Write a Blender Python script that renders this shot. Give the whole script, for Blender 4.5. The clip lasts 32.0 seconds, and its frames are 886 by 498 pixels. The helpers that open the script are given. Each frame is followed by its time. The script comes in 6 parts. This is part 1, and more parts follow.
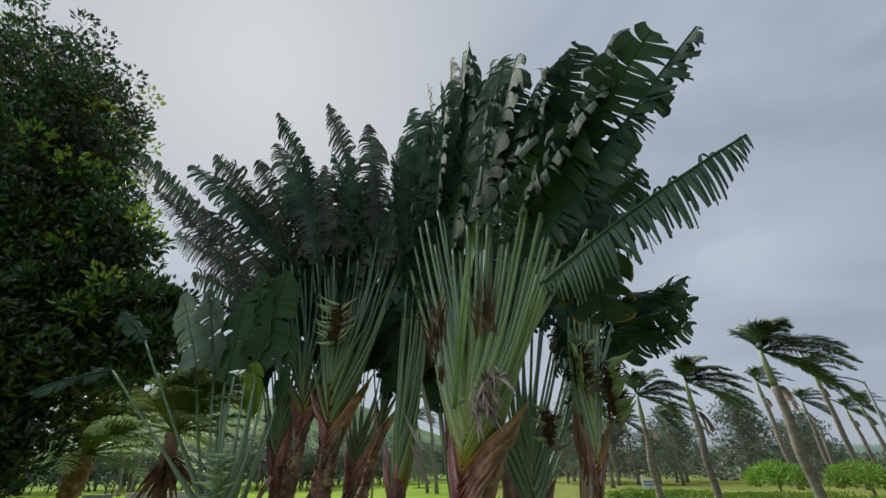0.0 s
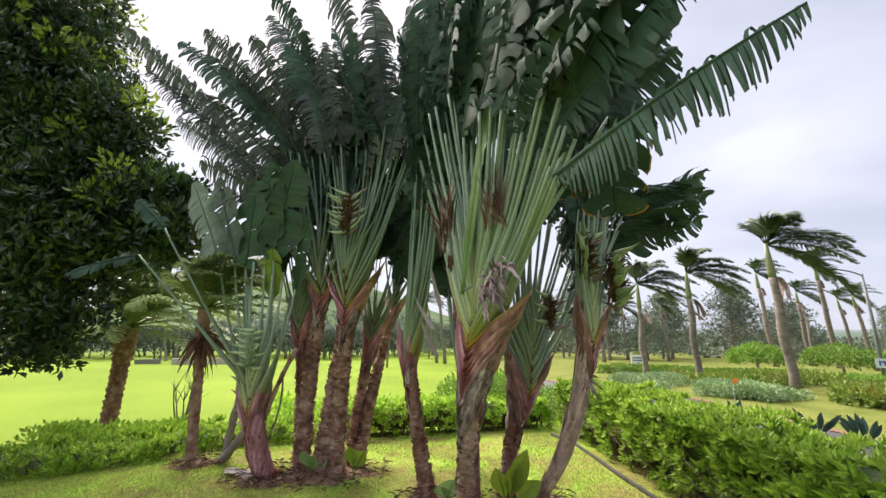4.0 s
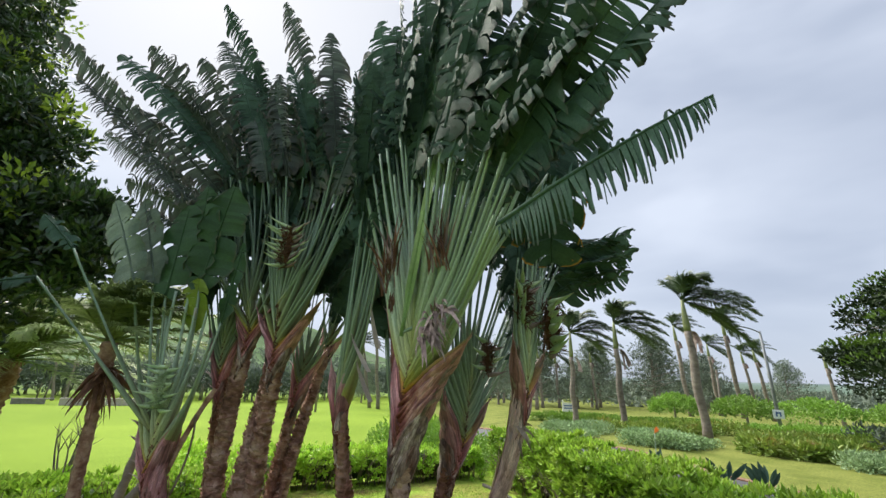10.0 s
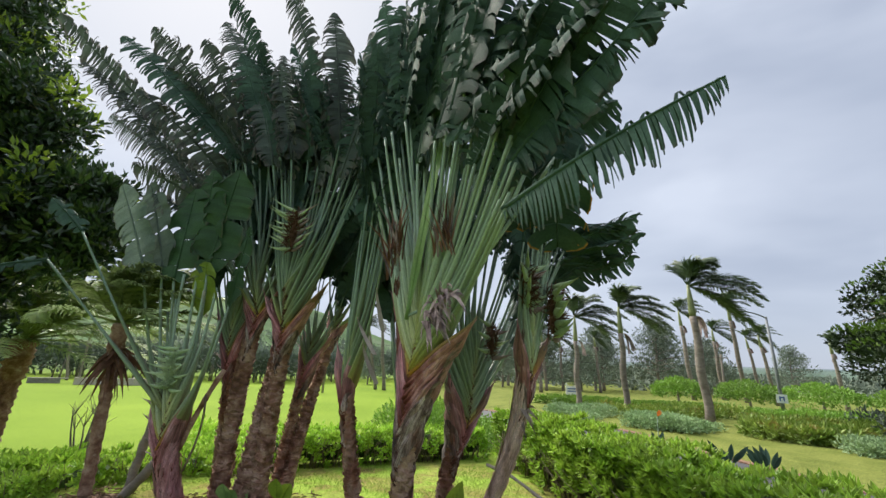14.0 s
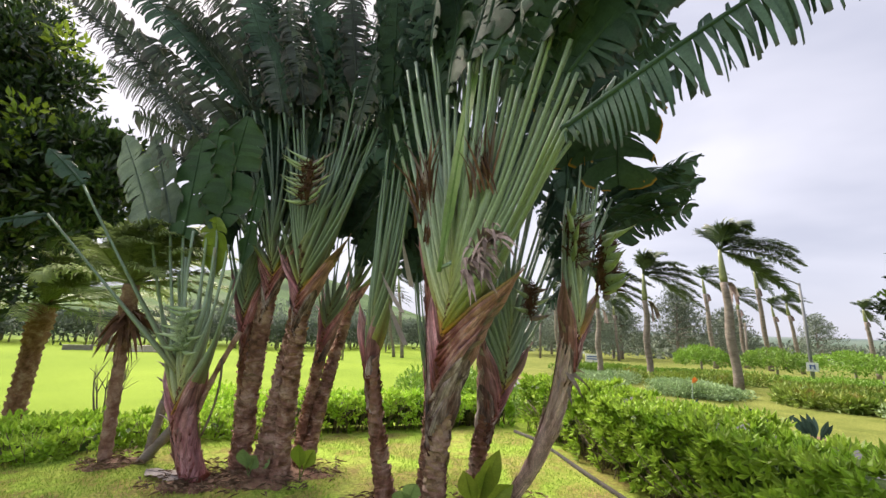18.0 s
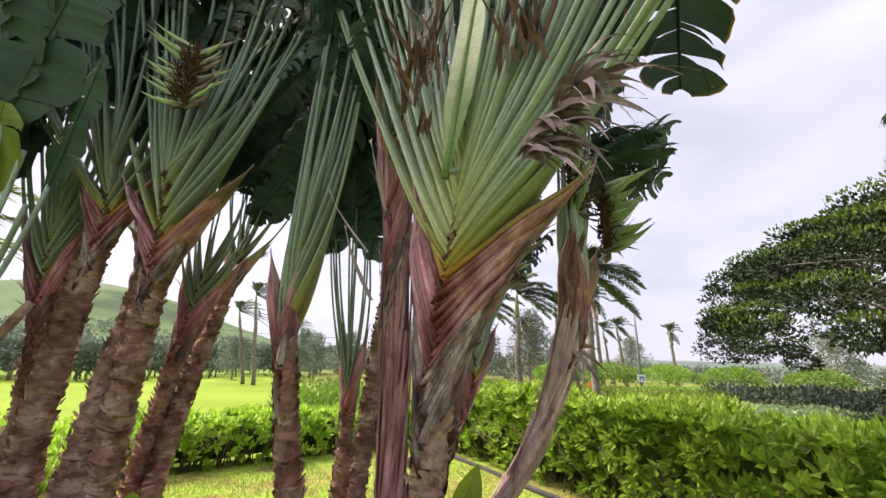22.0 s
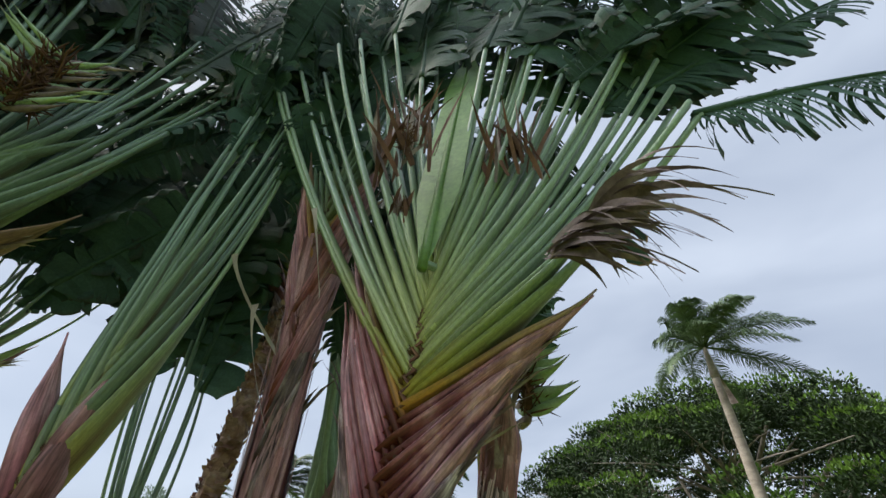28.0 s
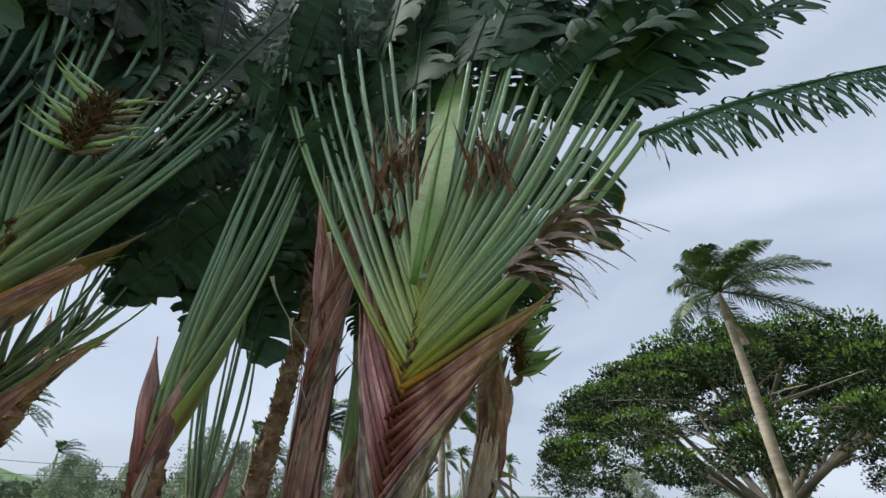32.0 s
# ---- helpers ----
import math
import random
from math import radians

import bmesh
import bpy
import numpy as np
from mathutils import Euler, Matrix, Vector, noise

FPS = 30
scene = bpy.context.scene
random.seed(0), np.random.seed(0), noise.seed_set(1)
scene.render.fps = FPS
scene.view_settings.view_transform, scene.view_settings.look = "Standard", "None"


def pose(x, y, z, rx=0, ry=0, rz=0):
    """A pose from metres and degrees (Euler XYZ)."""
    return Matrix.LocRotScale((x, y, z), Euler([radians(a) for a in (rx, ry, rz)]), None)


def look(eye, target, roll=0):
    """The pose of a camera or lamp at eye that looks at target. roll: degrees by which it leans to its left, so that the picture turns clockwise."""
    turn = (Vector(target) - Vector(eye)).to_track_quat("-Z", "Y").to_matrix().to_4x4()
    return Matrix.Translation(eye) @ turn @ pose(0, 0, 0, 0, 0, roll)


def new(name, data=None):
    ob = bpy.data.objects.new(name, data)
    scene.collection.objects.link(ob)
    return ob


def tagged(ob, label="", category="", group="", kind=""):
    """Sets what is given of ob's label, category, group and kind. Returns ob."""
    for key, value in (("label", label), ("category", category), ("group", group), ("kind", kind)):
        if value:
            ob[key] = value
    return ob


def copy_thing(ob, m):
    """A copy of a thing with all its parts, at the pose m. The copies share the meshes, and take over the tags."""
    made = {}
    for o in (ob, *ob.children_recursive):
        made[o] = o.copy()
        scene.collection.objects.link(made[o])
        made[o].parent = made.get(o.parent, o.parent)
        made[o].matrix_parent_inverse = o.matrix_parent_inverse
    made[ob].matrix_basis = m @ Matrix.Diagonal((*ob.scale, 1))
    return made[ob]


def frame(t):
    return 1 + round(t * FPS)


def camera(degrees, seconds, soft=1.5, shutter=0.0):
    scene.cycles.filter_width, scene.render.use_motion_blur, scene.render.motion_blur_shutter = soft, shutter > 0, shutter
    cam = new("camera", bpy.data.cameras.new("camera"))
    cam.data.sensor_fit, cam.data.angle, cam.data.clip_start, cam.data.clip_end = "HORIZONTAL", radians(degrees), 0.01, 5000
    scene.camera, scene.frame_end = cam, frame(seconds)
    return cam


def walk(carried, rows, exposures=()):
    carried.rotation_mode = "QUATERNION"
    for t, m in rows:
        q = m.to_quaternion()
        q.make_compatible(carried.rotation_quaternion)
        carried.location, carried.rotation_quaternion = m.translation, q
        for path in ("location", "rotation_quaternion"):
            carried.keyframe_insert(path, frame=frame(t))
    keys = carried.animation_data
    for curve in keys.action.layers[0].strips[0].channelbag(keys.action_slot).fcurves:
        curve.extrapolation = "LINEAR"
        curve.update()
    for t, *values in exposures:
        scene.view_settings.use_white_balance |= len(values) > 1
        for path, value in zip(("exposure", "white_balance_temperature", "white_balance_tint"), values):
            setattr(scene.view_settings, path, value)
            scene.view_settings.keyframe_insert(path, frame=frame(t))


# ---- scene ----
cam = camera(94.7, 32.0)
METRES, EYE, TILT, LEAN, TURN = 3.7, 1.7, 27.0, 0.0, 0.0
ROWS = [
    (0.0, 0.0, 0.0, 0.0, 0.0, 0.0, -0.0),
    (0.5, -0.0005, 0.0009, -0.0002, -0.44, -1.85, -0.1),
    (1.0, -0.0004, 0.0026, 0.0002, -0.64, -4.53, -0.09),
    (1.5, -0.0, 0.005, 0.0001, -0.62, -7.38, -0.04),
    (2.0, 0.0, 0.0063, -0.0003, -0.37, -9.82, 0.04),
    (2.5, -0.0001, 0.007, -0.0006, 0.1, -11.71, 0.04),
    (3.0, -0.0004, 0.0062, -0.0002, 0.64, -13.03, -0.06),
    (3.5, -0.0005, 0.0056, -0.0004, 1.11, -14.1, -0.22),
    (5.5, -0.0007, 0.0074, 0.0008, 1.29, -17.58, -1.16),
    (6.0, -0.0008, 0.0073, 0.0008, 0.7, -17.61, -1.72),
    (6.5, -0.0011, 0.007, 0.0009, -0.25, -17.07, -2.38),
    (7.0, -0.0013, 0.0068, 0.0009, -1.44, -16.16, -3.03),
    (7.5, -0.0013, 0.0068, 0.0009, -2.62, -15.0, -3.62),
    (8.0, -0.0014, 0.0068, 0.0009, -3.64, -13.74, -4.17),
    (8.5, -0.0016, 0.0066, 0.0009, -4.47, -12.4, -4.67),
    (9.0, -0.0014, 0.0065, 0.0009, -5.03, -11.16, -5.09),
    (9.5, -0.0018, 0.0061, 0.0008, -5.4, -10.07, -5.35),
    (10.0, -0.0021, 0.0057, 0.0008, -5.72, -9.14, -5.5),
    (10.5, -0.0017, 0.0059, 0.0008, -5.99, -8.42, -5.62),
    (11.0, -0.0018, 0.0059, 0.0009, -6.23, -7.84, -5.76),
    (11.5, -0.0018, 0.0059, 0.0009, -6.44, -7.6, -5.88),
    (12.0, -0.0016, 0.0062, 0.0009, -6.46, -8.02, -6.03),
    (12.5, -0.0016, 0.0062, 0.0008, -6.33, -8.95, -6.13),
    (13.0, -0.0016, 0.0062, 0.0008, -5.98, -10.07, -6.08),
    (13.5, -0.0016, 0.0061, 0.0008, -5.5, -10.95, -5.87),
    (14.0, -0.0017, 0.0059, 0.0009, -4.95, -11.43, -5.53),
    (14.5, -0.0017, 0.0061, 0.0009, -4.39, -11.69, -5.09),
    (16.5, -0.0133, 0.0159, -0.0071, -2.67, -15.37, -4.07),
    (17.0, -0.0116, 0.0403, -0.0255, -2.61, -15.84, -4.13),
    (17.5, -0.0109, 0.0796, -0.0516, -2.58, -15.81, -4.2),
    (18.0, -0.0287, 0.1203, -0.0844, -3.0, -15.7, -4.58),
    (18.5, -0.0479, 0.158, -0.1076, -2.79, -15.17, -4.11),
    (19.0, -0.0535, 0.1948, -0.1405, -3.43, -14.47, -4.72),
    (19.5, -0.0603, 0.2338, -0.1688, -4.96, -14.07, -5.95),
    (20.0, -0.0731, 0.2743, -0.2051, -8.07, -15.16, -7.7),
    (20.5, -0.0896, 0.3082, -0.2511, -7.12, -15.93, -8.01),
    (21.0, -0.1118, 0.3306, -0.2823, -11.39, -12.39, -9.24),
    (21.5, -0.1422, 0.36, -0.317, -18.99, -10.71, -12.16),
    (22.0, -0.16, 0.3948, -0.347, -20.56, -9.67, -12.34),
    (22.5, -0.1706, 0.4316, -0.3653, -23.61, -9.55, -13.24),
    (23.0, -0.1845, 0.4642, -0.3882, -28.71, -6.73, -15.26),
    (23.5, -0.1833, 0.4953, -0.402, -33.24, -2.2, -16.7),
    (24.0, -0.1642, 0.5198, -0.4139, -36.14, 2.74, -17.53),
    (24.5, -0.1451, 0.5427, -0.4245, -38.21, 7.06, -18.19),
    (25.0, -0.149, 0.5562, -0.4355, -40.33, 11.02, -18.7),
    (25.5, -0.1623, 0.5719, -0.4448, -42.42, 14.01, -19.26),
    (27.5, -0.1854, 0.5787, -0.4491, -45.66, 19.75, -21.32),
    (28.0, -0.1952, 0.575, -0.4492, -45.34, 20.89, -21.46),
    (28.5, -0.2044, 0.5561, -0.4403, -45.88, 21.58, -21.01),
    (29.0, -0.2135, 0.5325, -0.4278, -46.84, 21.22, -20.53),
    (29.5, -0.2354, 0.5201, -0.4209, -47.8, 20.01, -20.24),
    (30.0, -0.2587, 0.509, -0.4172, -47.88, 18.05, -20.47),
    (30.5, -0.2659, 0.4959, -0.4107, -46.75, 16.02, -20.82),
    (31.0, -0.261, 0.4736, -0.3996, -44.84, 14.21, -20.84),
    (31.5, -0.2585, 0.4625, -0.3925, -42.75, 12.81, -20.43),
    (32.0, -0.2649, 0.4649, -0.394, -41.21, 12.19, -19.68),
]
EXPOSURES = [(0.0, 0.32, 6350, 7), (1.0, 0.44, 6300, 8), (2.0, 0.78, 6400, 8), (3.0, 1.03, 6500, 12), (5.5, 1.36, 7050, 22), (7.0, 1.34, 7050, 22), (8.0, 1.13, 6950, 16), (9.5, 0.98, 6450, 11), (11.5, 0.84, 6350, 9), (13.0, 0.79, 6350, 9), (14.5, 0.89, 6450, 12), (16.5, 1.08, 6850, 13), (17.5, 1.16, 6850, 16), (18.0, 1.21, 6900, 19), (19.0, 1.33, 6950, 22), (21.0, 1.37, 6950, 23), (23.5, 1.27, 6900, 23), (25.0, 1.0, 6400, 14), (28.0, 0.84, 6220, 9), (32.0, 0.84, 6220, 8)]
walk(cam, [(t, pose(0, 0, EYE, TILT, LEAN, TURN) @ pose(METRES * x, METRES * y, METRES * z, 90 + pitch, roll, yaw)) for t, x, y, z, yaw, pitch, roll in ROWS], EXPOSURES)

# ---- sky and light ----
SUN_AZ, SUN_EL = radians(-33), radians(48)
SUN = Vector((math.sin(SUN_AZ) * math.cos(SUN_EL), math.cos(SUN_AZ) * math.cos(SUN_EL), math.sin(SUN_EL)))


def sky():
    w = bpy.data.worlds.new("overcast_sky")
    scene.world = w
    w.use_nodes = True
    nt = w.node_tree
    nt.nodes.clear()
    n, l = nt.nodes.new, nt.links.new
    out, bg = n("ShaderNodeOutputWorld"), n("ShaderNodeBackground")
    air = n("ShaderNodeTexSky")
    air.sky_type, air.sun_disc = "NISHITA", False
    air.sun_elevation, air.sun_rotation = SUN_EL, SUN_AZ
    dim = n("ShaderNodeVectorMath")
    dim.operation = "SCALE"
    dim.inputs["Scale"].default_value = 0.08
    l(air.outputs["Color"], dim.inputs[0])
    co = n("ShaderNodeTexCoord")
    mp = n("ShaderNodeMapping")
    mp.inputs["Scale"].default_value = (1.0, 1.0, 2.6)
    l(co.outputs["Generated"], mp.inputs["Vector"])
    cloud = n("ShaderNodeTexNoise")
    cloud.inputs["Scale"].default_value, cloud.inputs["Detail"].default_value = 1.9, 4
    cloud.inputs["Roughness"].default_value, cloud.inputs["Distortion"].default_value = 0.45, 0.4
    l(mp.outputs["Vector"], cloud.inputs["Vector"])
    ramp = n("ShaderNodeValToRGB")
    e = ramp.color_ramp.elements
    e[0].position, e[0].color = 0.32, (0.29, 0.325, 0.395, 1)
    e[1].position, e[1].color = 0.66, (0.44, 0.475, 0.54, 1)
    l(cloud.outputs["Fac"], ramp.inputs["Fac"])
    dot = n("ShaderNodeVectorMath")
    dot.operation = "DOT_PRODUCT"
    dot.inputs[1].default_value = SUN
    l(co.outputs["Generated"], dot.inputs[0])
    halo = n("ShaderNodeMapRange")
    halo.interpolation_type = "SMOOTHSTEP"
    for k, v in (("From Min", 0.80), ("From Max", 1.0), ("To Min", 0.0), ("To Max", 1.0)):
        halo.inputs[k].default_value = v
    l(dot.outputs["Value"], halo.inputs["Value"])
    bright = n("ShaderNodeMix")
    bright.data_type = "RGBA"
    bright.inputs[7].default_value = (0.49, 0.50, 0.52, 1)
    l(halo.outputs["Result"], bright.inputs[0])
    l(ramp.outputs["Color"], bright.inputs[6])
    both = n("ShaderNodeMix")
    both.data_type = "RGBA"
    both.inputs[0].default_value = 0.9
    l(dim.outputs["Vector"], both.inputs[6])
    l(bright.outputs[2], both.inputs[7])
    rise = n("ShaderNodeSeparateXYZ")
    l(co.outputs["Generated"], rise.inputs[0])
    zenith = n("ShaderNodeMapRange")
    zenith.interpolation_type = "SMOOTHSTEP"
    for k, v in (("From Min", 0.85), ("From Max", 1.0), ("To Min", 0.95), ("To Max", 3.4)):
        zenith.inputs[k].default_value = v
    l(rise.outputs["Z"], zenith.inputs["Value"])
    overcast = n("ShaderNodeVectorMath")
    overcast.operation = "SCALE"
    l(both.outputs[2], overcast.inputs[0])
    l(zenith.outputs["Result"], overcast.inputs["Scale"])
    l(overcast.outputs["Vector"], bg.inputs["Color"])
    bg.inputs["Strength"].default_value = 1.0
    l(bg.outputs[0], out.inputs[0])


sky()
sun = new("sun", bpy.data.lights.new("sun", "SUN"))
sun.data.energy, sun.data.angle, sun.data.color = 4.7, radians(50), (1.0, 0.94, 0.82)
sun.matrix_world = look(SUN * 50, (0, 0, 0))


# ---- mesh and material helpers ----
class Geo:
    """Vertices, faces and a texture coordinate for each vertex, gathered into one mesh."""

    def __init__(self):
        self.v, self.f, self.uv = [], [], []

    def ring(self, points, u):
        i = len(self.v)
        n = len(points)
        self.v += [tuple(p) for p in points]
        self.uv += [(u, k / n) for k in range(n)]
        return i

    def tube(self, path, radii, sides=8, cap=True, axis=None, squash=None, u0=0.0, u1=1.0, lens=1.0):
        """A tube along path. axis and squash: the direction across which it is flattened, and the thickness there at each point."""
        rings = []
        n = len(path)
        ref = Vector(axis) if axis is not None else None
        for k, p in enumerate(path):
            p = Vector(p)
            d = (Vector(path[min(k + 1, n - 1)]) - Vector(path[max(k - 1, 0)])).normalized()
            a = ref if ref is not None else (Vector((1, 0, 0)) if abs(d.x) < 0.8 else Vector((0, 1, 0)))
            a = (a - d * a.dot(d)).normalized()
            b = d.cross(a)
            r = radii[k]
            q = squash[k] if squash else r
            rings.append(self.ring([p + a * (q * math.copysign(abs(math.cos(2 * math.pi * j / sides)) ** lens, math.cos(2 * math.pi * j / sides))) + b * (r * math.sin(2 * math.pi * j / sides)) for j in range(sides)], u0 + (u1 - u0) * k / max(1, n - 1)))
        for i, j in zip(rings, rings[1:]):
            for k in range(sides):
                m = (k + 1) % sides
                self.f.append((i + k, i + m, j + m, j + k))
        if cap:
            self.f.append(tuple(rings[0] + k for k in reversed(range(sides))))
            self.f.append(tuple(rings[-1] + k for k in range(sides)))

    def strip(self, left, right, u=None):
        i = len(self.v)
        n = len(left)
        for k, (a, b) in enumerate(zip(left, right)):
            self.v += [tuple(a), tuple(b)]
            s = k / (n - 1)
            self.uv += [(s, 0.0 if u is None else u), (s, 1.0 if u is None else u)]
        for k in range(n - 1):
            self.f.append((i + 2 * k, i + 2 * k + 1, i + 2 * k + 3, i + 2 * k + 2))

    def leaf(self, p, d, side, length, width, bend=0.15):
        """One small pointed leaf, folded along its middle."""
        i = len(self.v)
        up = side.cross(d)
        m = p + d * (length * 0.5)
        self.v += [tuple(p), tuple(m + side * (width * 0.5) + up * (width * 0.16)), tuple(p + d * length - up * (length * bend)), tuple(m - side * (width * 0.5) + up * (width * 0.16))]
        self.uv += [(0, 0.5), (0.5, 0), (1, 0.5), (0.5, 1)]
        self.f += [(i, i + 1, i + 2), (i, i + 2, i + 3)]

    def box(self, m, sx, sy, sz):
        i = len(self.v)
        for x in (-0.5, 0.5):
            for y in (-0.5, 0.5):
                for z in (-0.5, 0.5):
                    self.v.append(tuple(m @ Vector((x * sx, y * sy, z * sz))))
                    self.uv.append((x + 0.5, y + 0.5))
        self.f += [tuple(i + k for k in q) for q in ((0, 1, 3, 2), (4, 6, 7, 5), (0, 4, 5, 1), (2, 3, 7, 6), (0, 2, 6, 4), (1, 5, 7, 3))]

    def mesh(self, name, material, smooth=True):
        me = bpy.data.meshes.new(name)
        me.from_pydata(self.v, [], self.f)
        layer = me.uv_layers.new(name="along")
        index = np.empty(len(me.loops), dtype=np.int32)
        me.loops.foreach_get("vertex_index", index)
        layer.data.foreach_set("uv", np.array(self.uv, dtype=np.float32)[index].ravel())
        if smooth:
            me.polygons.foreach_set("use_smooth", [True] * len(me.polygons))
        me.materials.append(material)
        me.update()
        return me


def part(name, geo, material, parent=None, label="", smooth=True, kind=""):
    """Links a Geo (or a mesh) as one object, under a thing or under a part."""
    me = geo.mesh(name, material, smooth) if isinstance(geo, Geo) else geo
    ob = new(name, me)
    if parent is not None:
        ob.parent = parent
        ob.matrix_parent_inverse = parent.matrix_basis.inverted()
    return tagged(ob, label, kind=kind)


def thing(name, place, label, category, group="", kind=""):
    ob = new(name)
    ob.location = place
    ob.empty_display_size = 0.2
    ob.matrix_basis = Matrix.Translation(place)
    return tagged(ob, label, category, group, kind)


def surface(name, ramp, scale=4.0, rough=0.7, bump=0.2, bump_scale=30.0, glow_through=0.0, along=None, mixed=0.5, vary=0.25, gloss=0.4, stretch=(1, 1, 1), metal=0.0, patches=None, tip=None, margin=None, seam=None, fibre=0.0):
    """A procedural material. ramp: colours over a broad noise; along: colours over the texture coordinate's first axis; vary: object-to-object change;
    patches: (colour, scale, low, high) of a second noise; tip: (colour, from) browned ends."""
    m = bpy.data.materials.new(name)
    m.use_nodes = True
    nt = m.node_tree
    nt.nodes.clear()
    n, l = nt.nodes.new, nt.links.new
    out, p = n("ShaderNodeOutputMaterial"), n("ShaderNodeBsdfPrincipled")
    co = n("ShaderNodeTexCoord")
    mp = n("ShaderNodeMapping")
    mp.inputs["Scale"].default_value = stretch
    l(co.outputs["Object"], mp.inputs["Vector"])

    def noise_at(s, detail=5.0, roughness=0.6):
        t = n("ShaderNodeTexNoise")
        t.inputs["Scale"].default_value, t.inputs["Detail"].default_value, t.inputs["Roughness"].default_value = s, detail, roughness
        l(mp.outputs["Vector"], t.inputs["Vector"])
        return t.outputs["Fac"]

    def gradient(colours, source):
        r = n("ShaderNodeValToRGB")
        e = r.color_ramp.elements
        while len(e) < len(colours):
            e.new(0.5)
        for k, (pos, c) in enumerate(colours):
            e[k].position, e[k].color = pos, (*c, 1)
        l(source, r.inputs["Fac"])
        return r.outputs["Color"]

    def mix(a, b, fac, blend="MIX"):
        x = n("ShaderNodeMix")
        x.data_type, x.blend_type = "RGBA", blend
        for socket, value in ((x.inputs[0], fac), (x.inputs[6], a), (x.inputs[7], b)):
            if isinstance(value, (int, float)):
                socket.default_value = value
            elif isinstance(value, tuple):
                socket.default_value = (*value, 1)
            else:
                l(value, socket)
        return x.outputs[2]

    colour = gradient(ramp, noise_at(scale))
    if along:
        sep = n("ShaderNodeSeparateXYZ")
        l(co.outputs["UV"], sep.inputs[0])
        wob = n("ShaderNodeMath")
        wob.operation = "MULTIPLY_ADD"
        wob.inputs[1].default_value = 0.16
        wob.use_clamp = False
        l(noise_at(scale * 2.0), wob.inputs[0])
        shift = n("ShaderNodeMath")
        shift.operation = "SUBTRACT"
        shift.inputs[1].default_value = 0.08
        l(sep.outputs["X"], shift.inputs[0])
        l(shift.outputs[0], wob.inputs[2])
        colour = mix(colour, gradient(along, wob.outputs[0]), mixed)
    if patches:
        c, s, lo, hi = patches
        r = n("ShaderNodeMapRange")
        r.inputs["From Min"].default_value, r.inputs["From Max"].default_value = lo, hi
        l(noise_at(s), r.inputs["Value"])
        colour = mix(colour, c, r.outputs["Result"])
    if tip:
        c, start = tip
        sep = n("ShaderNodeSeparateXYZ")
        l(co.outputs["UV"], sep.inputs[0])
        r = n("ShaderNodeMapRange")
        r.inputs["From Min"].default_value, r.inputs["From Max"].default_value = start, 1.05
        r.inputs["To Max"].default_value = 0.9
        l(sep.outputs["X"], r.inputs["Value"])
        colour = mix(colour, c, r.outputs["Result"])
    if margin:
        sep = n("ShaderNodeSeparateXYZ")
        l(co.outputs["UV"], sep.inputs[0])
        fold = n("ShaderNodeMath")
        fold.operation = "PINGPONG"
        fold.inputs[1].default_value = 0.25
        l(sep.outputs["Y"], fold.inputs[0])
        r = n("ShaderNodeMapRange")
        r.inputs["From Min"].default_value, r.inputs["From Max"].default_value, r.inputs["To Max"].default_value = 0.13, 0.22, 0.8
        l(fold.outputs[0], r.inputs["Value"])
        near = n("ShaderNodeMapRange")
        near.inputs["From Min"].default_value, near.inputs["From Max"].default_value, near.inputs["To Min"].default_value, near.inputs["To Max"].default_value = 0.15, 0.5, 1.0, 0.25
        l(sep.outputs["X"], near.inputs["Value"])
        both = n("ShaderNodeMath")
        both.operation = "MULTIPLY"
        l(r.outputs["Result"], both.inputs[0])
        l(near.outputs["Result"], both.inputs[1])
        colour = mix(colour, margin, both.outputs[0])
    if seam:
        c, end = seam
        sep = n("ShaderNodeSeparateXYZ")
        l(co.outputs["UV"], sep.inputs[0])
        r = n("ShaderNodeMapRange")
        r.inputs["From Min"].default_value, r.inputs["From Max"].default_value = end * 0.6, end
        r.inputs["To Min"].default_value, r.inputs["To Max"].default_value = 0.95, 0.0
        l(sep.outputs["X"], r.inputs["Value"])
        colour = mix(colour, c, r.outputs["Result"])
    if fibre:
        thread = n("ShaderNodeMapping")
        thread.inputs["Scale"].default_value = (2.2, 34.0, 1.0)
        l(co.outputs["UV"], thread.inputs["Vector"])
        which = n("ShaderNodeObjectInfo")
        apart = n("ShaderNodeVectorMath")
        apart.operation = "ADD"
        spread_out = n("ShaderNodeVectorMath")
        spread_out.operation = "SCALE"
        spread_out.inputs[0].default_value = (37.0, 91.0, 53.0)
        l(which.outputs["Random"], spread_out.inputs["Scale"])
        l(thread.outputs["Vector"], apart.inputs[0])
        l(spread_out.outputs["Vector"], apart.inputs[1])
        streak = n("ShaderNodeTexNoise")
        streak.inputs["Scale"].default_value, streak.inputs["Detail"].default_value = 1.0, 4.0
        l(apart.outputs["Vector"], streak.inputs["Vector"])
        dark_light = n("ShaderNodeMapRange")
        for key, v in (("From Min", 0.3), ("From Max", 0.7), ("To Min", 1 - fibre), ("To Max", 1 + fibre)):
            dark_light.inputs[key].default_value = v
        l(streak.outputs["Fac"], dark_light.inputs["Value"])
        shade = n("ShaderNodeVectorMath")
        shade.operation = "SCALE"
        l(colour, shade.inputs[0])
        l(dark_light.outputs["Result"], shade.inputs["Scale"])
        colour = shade.outputs["Vector"]
    grain = noise_at(bump_scale, 6.0, 0.7)
    fleck = n("ShaderNodeMapRange")
